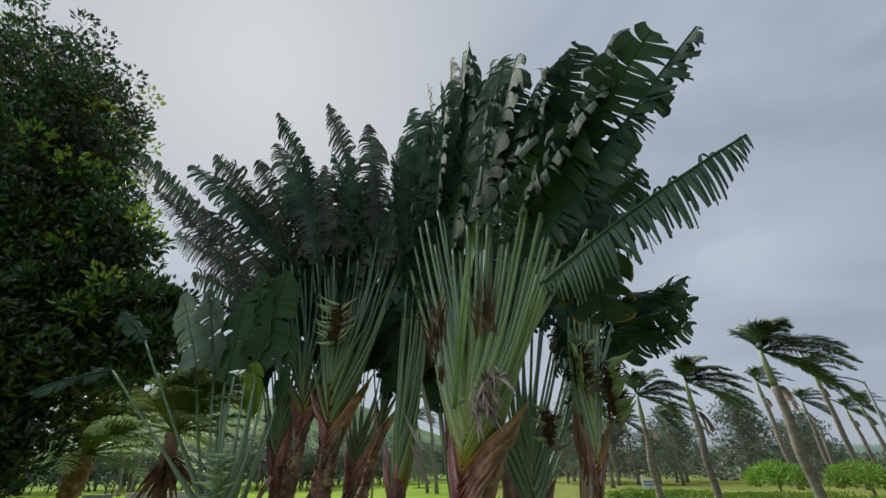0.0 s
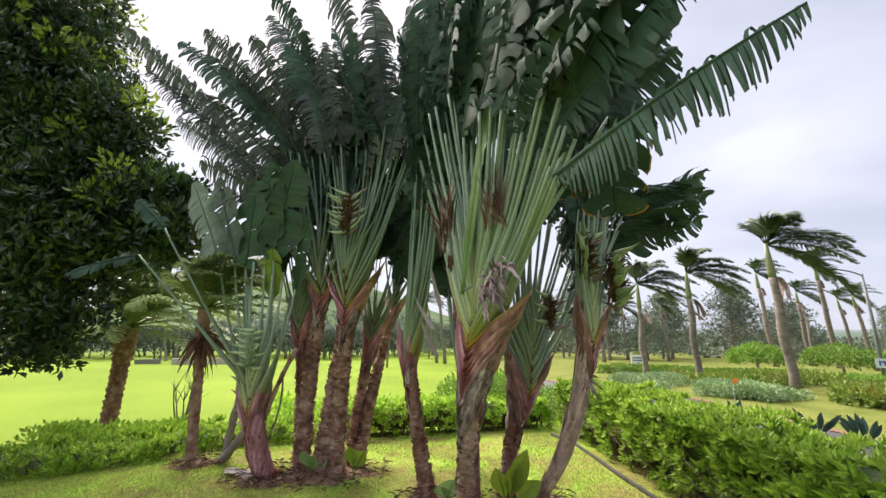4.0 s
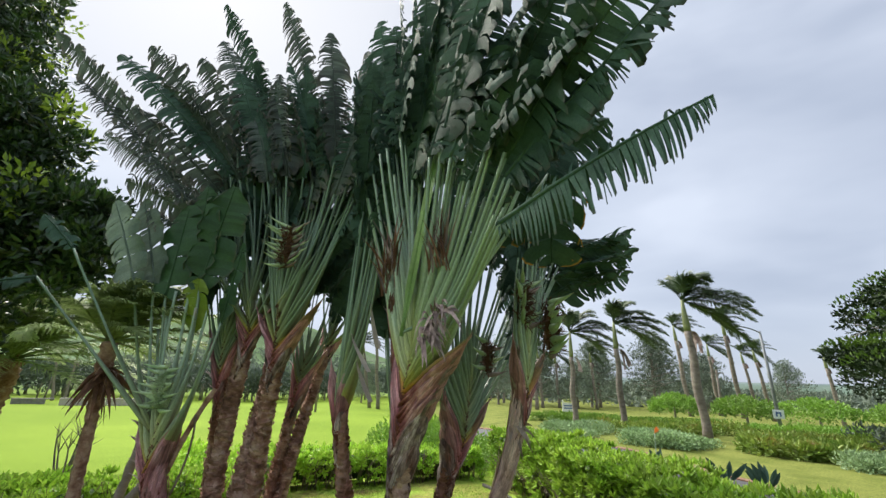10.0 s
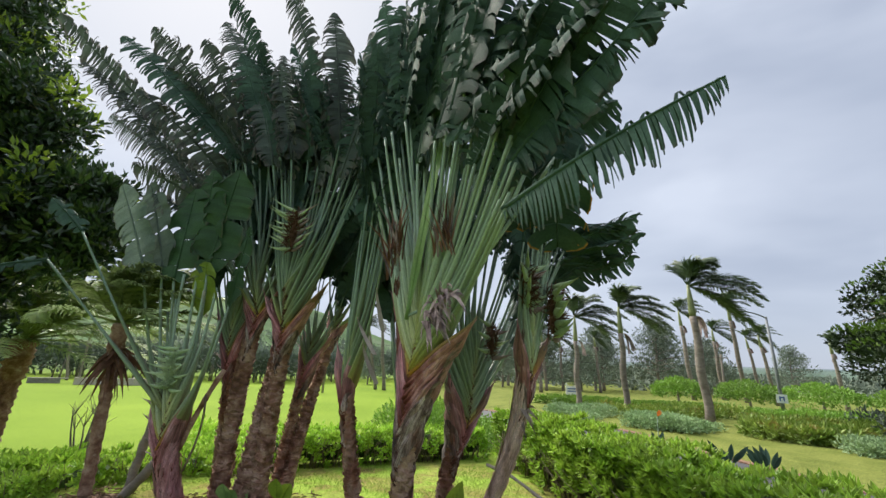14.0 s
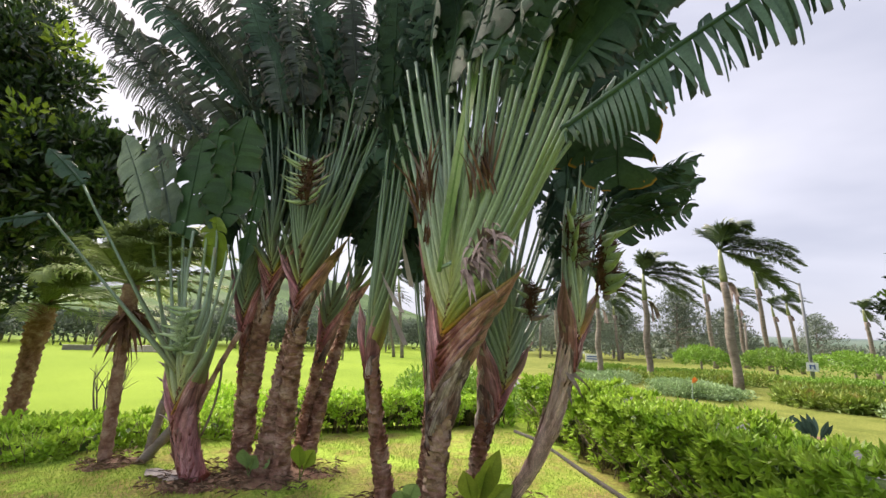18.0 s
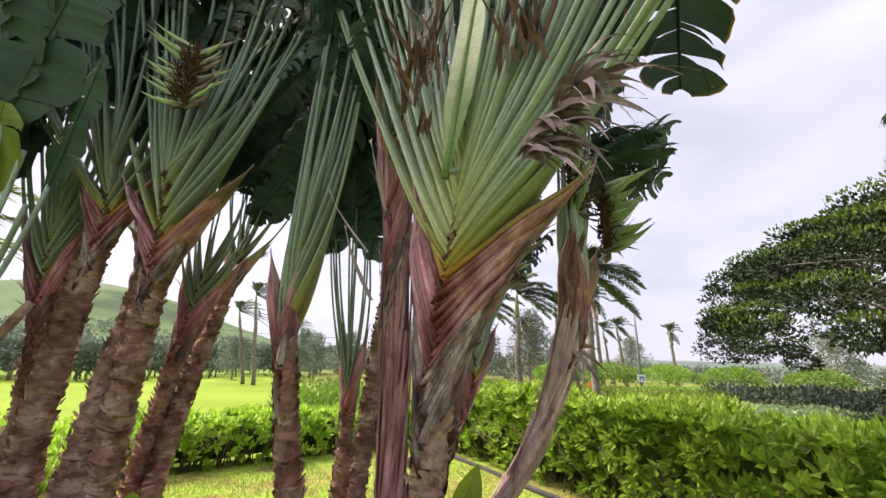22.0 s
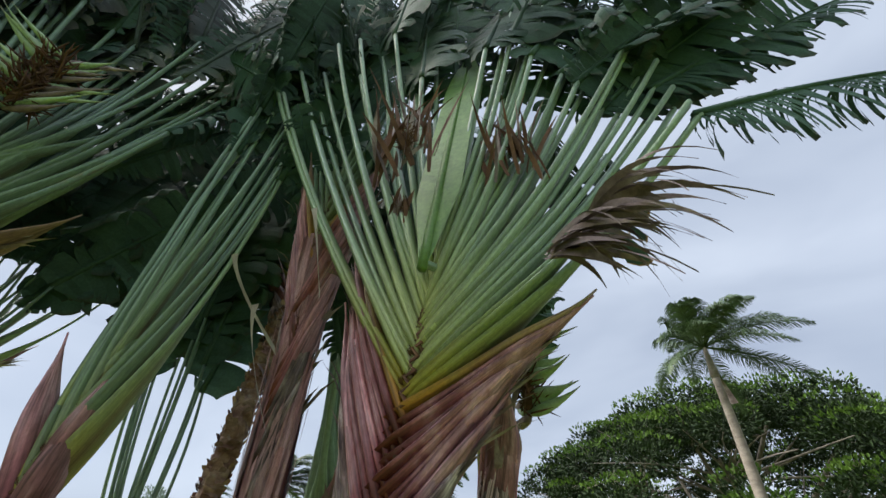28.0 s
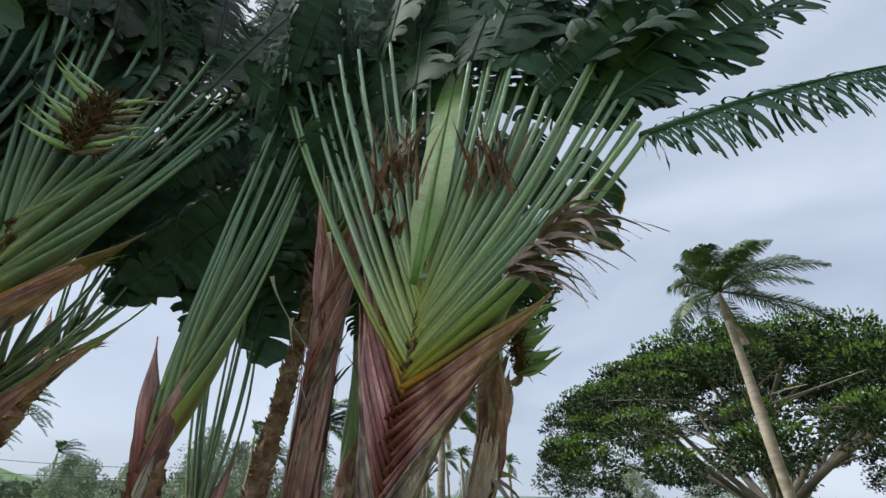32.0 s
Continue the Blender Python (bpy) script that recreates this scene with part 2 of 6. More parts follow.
    for k, v in (("From Min", 0.25), ("From Max", 0.75), ("To Min", 0.72), ("To Max", 1.28)):
        fleck.inputs[k].default_value = v
    l(grain, fleck.inputs["Value"])
    hsv = n("ShaderNodeHueSaturation")
    l(colour, hsv.inputs["Color"])
    info = n("ShaderNodeObjectInfo")
    island = n("ShaderNodeNewGeometry")
    add = n("ShaderNodeMath")
    add.operation = "ADD"
    l(info.outputs["Random"], add.inputs[0])
    l(island.outputs["Random Per Island"], add.inputs[1])
    rng = n("ShaderNodeMapRange")
    for k, v in (("From Min", 0.0), ("From Max", 2.0), ("To Min", 1 - vary), ("To Max", 1 + vary)):
        rng.inputs[k].default_value = v
    l(add.outputs[0], rng.inputs["Value"])
    val = n("ShaderNodeMath")
    val.operation = "MULTIPLY"
    l(rng.outputs["Result"], val.inputs[0])
    l(fleck.outputs["Result"], val.inputs[1])
    l(val.outputs[0], hsv.inputs["Value"])
    l(hsv.outputs["Color"], p.inputs["Base Color"])
    p.inputs["Roughness"].default_value = rough
    p.inputs["Specular IOR Level"].default_value = gloss
    p.inputs["Metallic"].default_value = metal
    if bump:
        b = n("ShaderNodeBump")
        b.inputs["Strength"].default_value, b.inputs["Distance"].default_value = bump, 0.01
        l(grain, b.inputs["Height"])
        l(b.outputs["Normal"], p.inputs["Normal"])
    if glow_through:
        t, x = n("ShaderNodeBsdfTranslucent"), n("ShaderNodeMixShader")
        l(hsv.outputs["Color"], t.inputs["Color"])
        x.inputs[0].default_value = glow_through
        l(p.outputs[0], x.inputs[1])
        l(t.outputs[0], x.inputs[2])
        l(x.outputs[0], out.inputs["Surface"])
    else:
        l(p.outputs[0], out.inputs["Surface"])
    return m


# ---- materials ----
LEAF = surface("banana_like_leaf", [(0.3, (0.026, 0.056, 0.040)), (0.7, (0.062, 0.110, 0.082))], 2.5, 0.62, 0.4, 60, 0.15, vary=0.45, gloss=0.12, tip=((0.06, 0.052, 0.042), 0.86))
LEAF_MID = surface("broad_green_leaf", [(0.3, (0.022, 0.064, 0.028)), (0.7, (0.048, 0.105, 0.046))], 2.5, 0.52, 0.35, 60, 0.25, vary=0.35, gloss=0.3, tip=((0.09, 0.08, 0.05), 0.88))
LEAF_WORN = surface("wind_dried_leaf", [(0.3, (0.040, 0.058, 0.048)), (0.7, (0.085, 0.110, 0.095))], 2.5, 0.62, 0.35, 60, 0.22, vary=0.6, gloss=0.22, tip=((0.115, 0.105, 0.092), 0.4))
LEAF_PALE = surface("pale_leaf_underside", [(0.3, (0.085, 0.125, 0.105)), (0.7, (0.150, 0.195, 0.165))], 2.5, 0.5, 0.25, 60, 0.3, vary=0.3, gloss=0.2, tip=((0.12, 0.11, 0.09), 0.9))
LEAF_NEW = surface("young_leaf", [(0.3, (0.16, 0.28, 0.09)), (0.7, (0.24, 0.38, 0.13))], 2.5, 0.45, 0.2, 50, 0.3, vary=0.15)
LEAF_OLD = surface("yellowing_leaf", [(0.35, (0.016, 0.038, 0.018)), (0.7, (0.032, 0.062, 0.028))], 3.0, 0.5, 0.25, 50, 0.2, vary=0.3, gloss=0.2, tip=((0.60, 0.26, 0.02), 0.93), patches=((0.50, 0.24, 0.02), 2.2, 0.58, 0.68))
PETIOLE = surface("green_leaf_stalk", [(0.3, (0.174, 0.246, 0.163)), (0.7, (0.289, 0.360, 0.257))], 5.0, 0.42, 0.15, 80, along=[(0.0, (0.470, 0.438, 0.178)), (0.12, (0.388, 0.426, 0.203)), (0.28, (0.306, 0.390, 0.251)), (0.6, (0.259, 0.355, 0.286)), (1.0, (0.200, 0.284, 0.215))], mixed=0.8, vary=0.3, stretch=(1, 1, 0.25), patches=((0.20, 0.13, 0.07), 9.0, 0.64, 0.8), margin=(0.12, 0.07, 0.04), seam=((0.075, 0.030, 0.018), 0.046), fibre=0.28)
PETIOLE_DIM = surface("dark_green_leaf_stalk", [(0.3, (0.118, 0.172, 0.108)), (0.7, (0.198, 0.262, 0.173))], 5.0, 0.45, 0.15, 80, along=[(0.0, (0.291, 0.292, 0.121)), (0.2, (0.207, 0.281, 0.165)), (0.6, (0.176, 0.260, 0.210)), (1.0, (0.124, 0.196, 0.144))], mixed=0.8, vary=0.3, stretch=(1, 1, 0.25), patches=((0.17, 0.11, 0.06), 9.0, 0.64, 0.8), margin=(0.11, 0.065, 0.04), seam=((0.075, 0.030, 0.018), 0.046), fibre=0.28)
SHEATH_OLD = surface("dried_leaf_sheath", [(0.36, (0.030, 0.017, 0.017)), (0.5, (0.181, 0.125, 0.117)), (0.66, (0.432, 0.363, 0.346))], 14.0, 0.7, 0.6, 70, vary=0.65, stretch=(1, 1, 0.3), patches=((0.13, 0.045, 0.032), 5.0, 0.52, 0.68), margin=(0.035, 0.018, 0.015), seam=((0.07, 0.022, 0.014), 0.13), fibre=0.6)
SHEATH_PALE = surface("pale_shaggy_sheath", [(0.30, (0.125, 0.069, 0.061)), (0.44, (0.475, 0.322, 0.311)), (0.66, (0.775, 0.609, 0.598))], 9.0, 0.8, 0.5, 70, 0.1, vary=0.4, stretch=(1, 1, 0.25), patches=((0.22, 0.12, 0.09), 5.0, 0.58, 0.74), fibre=0.6)
SHEATH_TURN = surface("orange_ageing_sheath", [(0.3, (0.16, 0.05, 0.045)), (0.5, (0.30, 0.16, 0.05)), (0.7, (0.26, 0.25, 0.08))], 6.0, 0.55, 0.25, 70, along=[(0.0, (0.40, 0.15, 0.02)), (0.20, (0.42, 0.23, 0.03)), (0.45, (0.24, 0.15, 0.09)), (1.0, (0.24, 0.19, 0.16))], mixed=0.65, vary=0.3, stretch=(1, 1, 0.3), margin=(0.045, 0.022, 0.018), seam=((0.10, 0.025, 0.012), 0.07), fibre=0.5)
SHEATH_RED = surface("mauve_leaf_sheath", [(0.34, (0.076, 0.020, 0.025)), (0.5, (0.302, 0.123, 0.133)), (0.66, (0.564, 0.341, 0.364))], 11.0, 0.5, 0.35, 70, along=[(0.0, (0.302, 0.055, 0.018)), (0.10, (0.202, 0.040, 0.040)), (0.3, (0.272, 0.095, 0.111)), (0.6, (0.403, 0.222, 0.235)), (1.0, (0.302, 0.158, 0.151))], mixed=0.45, vary=0.6, stretch=(1, 1, 0.3), margin=(0.035, 0.018, 0.018), seam=((0.10, 0.022, 0.012), 0.15), fibre=0.6)
SHEATH_YELLOW = surface("yellow_green_sheath", [(0.3, (0.24, 0.25, 0.06)), (0.7, (0.34, 0.33, 0.08))], 6.0, 0.5, 0.2, 70, along=[(0.0, (0.40, 0.24, 0.04)), (0.10, (0.34, 0.30, 0.07)), (0.24, (0.26, 0.31, 0.13)), (0.45, (0.21, 0.31, 0.20)), (1.0, (0.17, 0.26, 0.18))], mixed=0.88, vary=0.25, stretch=(1, 1, 0.3), margin=(0.10, 0.06, 0.035), seam=((0.075, 0.030, 0.018), 0.046), fibre=0.3)
BARK = surface("ringed_palm_bark", [(0.28, (0.068, 0.034, 0.023)), (0.45, (0.215, 0.112, 0.078)), (0.68, (0.44, 0.31, 0.24))], 7.0, 0.85, 0.8, 45, vary=0.5, stretch=(1, 1, 1.2), patches=((0.42, 0.33, 0.28), 15.0, 0.60, 0.74))
BARK_RUST = surface("rusty_sheath_bark", [(0.28, (0.085, 0.032, 0.020)), (0.48, (0.25, 0.115, 0.075)), (0.7, (0.42, 0.30, 0.24))], 6.0, 0.75, 0.6, 45, vary=0.45, stretch=(1, 1, 0.5), patches=((0.10, 0.04, 0.025), 9.0, 0.56, 0.7))
FIELD_FROND = surface("date_palm_frond", [(0.3, (0.17, 0.24, 0.08)), (0.7, (0.30, 0.37, 0.15))], 2.0, 0.5, 0.15, 40, 0.4, vary=0.35)
BARK_GREY = surface("grey_palm_bark", [(0.3, (0.13, 0.105, 0.088)), (0.7, (0.27, 0.235, 0.20))], 3.0, 0.85, 0.5, 40, vary=0.2, stretch=(1, 1, 2.5))
BARK_RED = surface("shaggy_red_bark", [(0.3, (0.114, 0.048, 0.036)), (0.5, (0.288, 0.138, 0.108)), (0.72, (0.504, 0.348, 0.300))], 9.0, 0.9, 0.7, 30, vary=0.55)
DEAD = surface("dead_leaf", [(0.3, (0.075, 0.050, 0.050)), (0.5, (0.21, 0.155, 0.155)), (0.72, (0.44, 0.37, 0.36))], 5.0, 0.8, 0.5, 60, 0.06, vary=0.55)
BRACT = surface("green_flower_bract", [(0.3, (0.250, 0.372, 0.196)), (0.7, (0.463, 0.564, 0.350))], 5.0, 0.5, 0.2, 60, 0.15, vary=0.25, tip=((0.18, 0.11, 0.06), 0.8))
PAPER = surface("papery_dry_sheath", [(0.3, (0.34, 0.29, 0.27)), (0.7, (0.52, 0.47, 0.45))], 8.0, 0.8, 0.4, 60, 0.15)
HUSK = surface("brown_seed_husk", [(0.3, (0.052, 0.024, 0.014)), (0.7, (0.173, 0.082, 0.049))], 9.0, 0.85, 0.5, 60, vary=0.5)
FROND = surface("palm_frond", [(0.3, (0.040, 0.070, 0.030)), (0.7, (0.080, 0.120, 0.052))], 2.0, 0.5, 0.15, 40, 0.2, vary=0.35)
SHAFT = surface("green_crownshaft", [(0.3, (0.15, 0.18, 0.07)), (0.7, (0.24, 0.27, 0.12))], 2.0, 0.4, 0.1, 40, vary=0.15)
HEDGE_LEAF = surface("hedge_leaf", [(0.3, (0.18, 0.36, 0.025)), (0.7, (0.42, 0.60, 0.08))], 2.2, 0.45, 0.1, 60, 0.35, vary=0.6, gloss=0.28)
GARDEN_LEAF = surface("garden_hedge_leaf", [(0.3, (0.114, 0.227, 0.027)), (0.7, (0.217, 0.365, 0.055))], 1.0, 0.5, 0.0, 30, 0.25, vary=0.4)
# dark sheet inside the hedges, painted as the shade in the leaf gaps
HEDGE_CORE = surface("hedge_core_shade", [(0.3, (0.022, 0.045, 0.008)), (0.7, (0.07, 0.13, 0.02))], 14.0, 0.7, 0.5, 25)
TWIG = surface("bare_twig", [(0.3, (0.11, 0.085, 0.06)), (0.7, (0.22, 0.18, 0.14))], 9.0, 0.9, 0.3, 60)
DARK_LEAF = surface("dark_glossy_leaf", [(0.3, (0.007, 0.019, 0.007)), (0.7, (0.041, 0.083, 0.022))], 0.9, 0.30, 0.1, 60, 0.18, vary=0.6, gloss=0.6)
LIME_LEAF = surface("fresh_lime_leaf", [(0.3, (0.13, 0.22, 0.02)), (0.7, (0.24, 0.32, 0.04))], 3.0, 0.45, 0.1, 60, 0.35, vary=0.3)
# grey-green leaf paled further, with distance haze painted into the colour
FAR_HAZED_LEAF = surface("hazed_far_leaf", [(0.3, (0.132, 0.174, 0.132)), (0.7, (0.228, 0.270, 0.204))], 0.25, 0.8, 0.0, 5, 0.15, vary=0.4)
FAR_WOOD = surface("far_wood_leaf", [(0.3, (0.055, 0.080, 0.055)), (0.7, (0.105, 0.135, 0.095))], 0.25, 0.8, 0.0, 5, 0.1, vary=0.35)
# one foliage in two colours: shade painted below, light on the crown's top
CANOPY_SHADED = surface("shaded_canopy_leaf", [(0.3, (0.010, 0.021, 0.007)), (0.7, (0.029, 0.053, 0.015))], 0.35, 0.6, 0.0, 5, 0.06, vary=0.4, gloss=0.2)
CANOPY_LIT = surface("lit_canopy_leaf", [(0.3, (0.036, 0.078, 0.010)), (0.7, (0.10, 0.175, 0.022))], 0.35, 0.6, 0.0, 5, 0.2, vary=0.45, gloss=0.2)
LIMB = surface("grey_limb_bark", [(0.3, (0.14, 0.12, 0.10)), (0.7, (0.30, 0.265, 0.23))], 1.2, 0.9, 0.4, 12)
# darker copy of the limb bark, the crown's shade put into its colour
LIMB_SHADED = surface("shaded_grey_bark", [(0.3, (0.111, 0.095, 0.082)), (0.7, (0.238, 0.207, 0.177))], 1.2, 0.9, 0.4, 12)
SILVER_LEAF = surface("silvery_groundcover", [(0.3, (0.195, 0.312, 0.130)), (0.7, (0.351, 0.481, 0.247))], 1.0, 0.7, 0.0, 20, 0.15, vary=0.35)
TI_LEAF = surface("yellow_red_croton_leaf", [(0.3, (0.12, 0.22, 0.03)), (0.55, (0.22, 0.30, 0.05)), (0.76, (0.26, 0.15, 0.04))], 1.5, 0.5, 0.0, 20, 0.25, vary=0.45)
ASPHALT = surface("damp_asphalt", [(0.3, (0.055, 0.056, 0.058)), (0.7, (0.085, 0.086, 0.088))], 1.5, 0.6, 0.2, 90, gloss=0.25)
EDGING = surface("black_plastic_edging", [(0.3, (0.03, 0.03, 0.028)), (0.7, (0.07, 0.065, 0.06))], 6.0, 0.85, 0.2, 40, gloss=0.15)
SOIL = surface("red_soil", [(0.3, (0.085, 0.042, 0.026)), (0.5, (0.16, 0.085, 0.055)), (0.7, (0.24, 0.16, 0.10))], 9.0, 0.95, 0.9, 55)
LITTER = surface("leaf_litter", [(0.3, (0.10, 0.06, 0.04)), (0.7, (0.26, 0.18, 0.11))], 9.0, 0.9, 0.4, 50, vary=0.5)
STEEL = surface("painted_steel", [(0.3, (0.17, 0.18, 0.19)), (0.7, (0.23, 0.24, 0.25))], 3.0, 0.7, 0.05, 40, gloss=0.2)
WHITE = surface("white_sign_face", [(0.3, (0.72, 0.73, 0.75)), (0.7, (0.8, 0.81, 0.82))], 3.0, 0.4, 0.05, 40)
BLUE = surface("blue_sign_mark", [(0.3, (0.03, 0.08, 0.28)), (0.7, (0.05, 0.11, 0.34))], 3.0, 0.4, 0.05, 40)
ORANGE = surface("orange_flower", [(0.3, (0.65, 0.16, 0.02)), (0.7, (0.8, 0.26, 0.03))], 5.0, 0.5, 0.05, 40, 0.2)
STONE = surface("grey_rock", [(0.3, (0.14, 0.13, 0.12)), (0.7, (0.30, 0.28, 0.26))], 5.0, 0.9, 0.6, 30)
GRASS_BLADE = surface("lawn_blade", [(0.3, (0.15, 0.28, 0.03)), (0.5, (0.22, 0.34, 0.05)), (0.72, (0.30, 0.30, 0.09))], 0.9, 0.6, 0.0, 20, 0.3, vary=0.5)


def smooth_step(a, b, x):
    k = min(1.0, max(0.0, (x - a) / (b - a)))
    return k * k * (3 - 2 * k)


def ground_z(x, y):
    """The lie of the land: a low knoll, a field that falls away behind it, a hill and far ridges."""
    r, az = math.hypot(x, y), math.degrees(math.atan2(x, y))
    open_field = smooth_step(6.0, -3.0, x - 0.12 * y)
    b = min(max(0.0, y - 6.5), 62.0)
    z = -(0.064 * open_field + 0.012 * (1 - open_field)) * min(b, 16.0) - 0.016 * max(0.0, b - 16.0)
    z -= 0.06 * min(max(0.0, -x - 3.0), 11.0)
    z -= 0.02 * min(max(0.0, x - 12.0), 60.0) * smooth_step(6, 0, y)
    z += 0.03 * noise.noise((x * 0.5, y * 0.5, 0)) * smooth_step(0.5, 3, r)
    hill = math.exp(-((az + 16) / 17) ** 2) * 46 + math.exp(-((az + 48) / 22) ** 2) * 14
    z += (hill + 5 * noise.noise((x * 0.01, y * 0.01, 3))) * smooth_step(90, 380, r)
    z += (34 + 16 * noise.noise((x * 0.0016, y * 0.0016, 9))) * smooth_step(500, 1700, r)
    return z


def land():
    geo = Geo()
    radii = [0.0] + [0.35 * 1.075 ** k for k in range(131)]
    around = 180
    rows = []
    for r in radii:
        rows.append(len(geo.v))
        for k in range(around):
            a = 2 * math.pi * k / around
            x, y = r * math.sin(a), 3.0 + r * math.cos(a)
            geo.v.append((x, y, ground_z(x, y)))
            geo.uv.append((0, 0))
            if r == 0:
                break
    for k in range(around):
        geo.f.append((rows[0], rows[1] + (k + 1) % around, rows[1] + k))
    for i, j in zip(rows[1:], rows[2:]):
        for k in range(around):
            m = (k + 1) % around
            geo.f.append((i + k, i + m, j + m, j + k))
    return geo


def land_material():
    """Lawn on the knoll, lush grass in the field, wooded slopes far off."""
    m = bpy.data.materials.new("grass_land")
    m.use_nodes = True
    nt = m.node_tree
    n, l = nt.nodes.new, nt.links.new
    p = nt.nodes["Principled BSDF"]
    co = n("ShaderNodeTexCoord")

    def noise_at(s, detail=6.0):
        t = n("ShaderNodeTexNoise")
        t.inputs["Scale"].default_value, t.inputs["Detail"].default_value = s, detail
        l(co.outputs["Object"], t.inputs["Vector"])
        return t.outputs["Fac"]

    def gradient(colours, source):
        r = n("ShaderNodeValToRGB")
        e = r.color_ramp.elements
        while len(e) < len(colours):
            e.new(0.5)
        for k, (pos, c) in enumerate(colours):
            e[k].position, e[k].color = pos, (*c, 1)
        l(source, r.inputs["Fac"])
        return r.outputs["Color"]

    def mix(a, b, fac):
        x = n("ShaderNodeMix")
        x.data_type = "RGBA"
        l(fac, x.inputs[0])
        l(a, x.inputs[6])
        l(b, x.inputs[7])
        return x.outputs[2]

    def span(source, lo, hi):
        r = n("ShaderNodeMapRange")
        r.inputs["From Min"].default_value, r.inputs["From Max"].default_value = lo, hi
        l(source, r.inputs["Value"])
        return r.outputs["Result"]

    away = n("ShaderNodeVectorMath")
    away.operation = "DISTANCE"
    away.inputs[1].default_value = (0.0, 3.0, 0.0)
    l(co.outputs["Object"], away.inputs[0])
    dist = away.outputs["Value"]
    lawn = mix(gradient([(0.30, (0.13, 0.095, 0.05)), (0.40, (0.20, 0.20, 0.05)), (0.52, (0.20, 0.295, 0.045)), (0.75, (0.26, 0.36, 0.06))], noise_at(2.6, 10.0)), gradient([(0.3, (0.15, 0.10, 0.055)), (0.6, (0.26, 0.25, 0.07))], noise_at(9.0)), span(noise_at(0.7), 0.46, 0.61))
    field = gradient([(0.3, (0.125, 0.195, 0.022)), (0.7, (0.185, 0.265, 0.034))], noise_at(0.12))
    # distance haze goes into these colours: greyer slope lights, blue-grey ridges
    slope = gradient([(0.35, (0.035, 0.060, 0.030)), (0.5, (0.07, 0.12, 0.05)), (0.68, (0.095, 0.130, 0.078))], noise_at(0.02))
    hazed_ridge = gradient([(0.35, (0.09, 0.12, 0.13)), (0.7, (0.14, 0.17, 0.17))], noise_at(0.006))
    c = mix(lawn, field, span(dist, 4.5, 6.5))
    sides = n("ShaderNodeSeparateXYZ")
    l(co.outputs["Object"], sides.inputs[0])
    verge = gradient([(0.3, (0.10, 0.125, 0.028)), (0.6, (0.155, 0.175, 0.045))], noise_at(1.1))
    c = mix(c, verge, span(sides.outputs["X"], 3.6, 4.6))
    c = mix(c, slope, span(dist, 72, 110))
    c = mix(c, hazed_ridge, span(dist, 500, 1400))
    fine = n("ShaderNodeHueSaturation")
    l(c, fine.inputs["Color"])
    r = n("ShaderNodeMapRange")
    for k, v in (("From Min", 0.3), ("From Max", 0.7), ("To Min", 0.6), ("To Max", 1.35)):
        r.inputs[k].default_value = v
    l(noise_at(28.0, 8.0), r.inputs["Value"])
    l(r.outputs["Result"], fine.inputs["Value"])
    l(fine.outputs["Color"], p.inputs["Base Color"])
    p.inputs["Roughness"].default_value = 0.9
    p.inputs["Specular IOR Level"].default_value = 0.03
    b = n("ShaderNodeBump")
    b.inputs["Strength"].default_value, b.inputs["Distance"].default_value = 0.6, 0.02
    l(noise_at(60.0, 8.0), b.inputs["Height"])
    l(b.outputs["Normal"], p.inputs["Normal"])
    return m


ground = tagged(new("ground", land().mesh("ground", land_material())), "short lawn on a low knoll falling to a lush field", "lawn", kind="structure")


def rnd(a, b):
    return random.uniform(a, b)


def unit(a, b, c):
    return Vector((a, b, c)).normalized()


def any_way():
    while True:
        v = Vector((rnd(-1, 1), rnd(-1, 1), rnd(-1, 1)))
        if 0.05 < v.length < 1:
            return v.normalized()


# ---- traveller's palms ----
def bezier(a, b, c, n):
    return [a * (1 - s) ** 2 + b * (2 * s * (1 - s)) + c * s * s for s in (k / n for k in range(n + 1))]


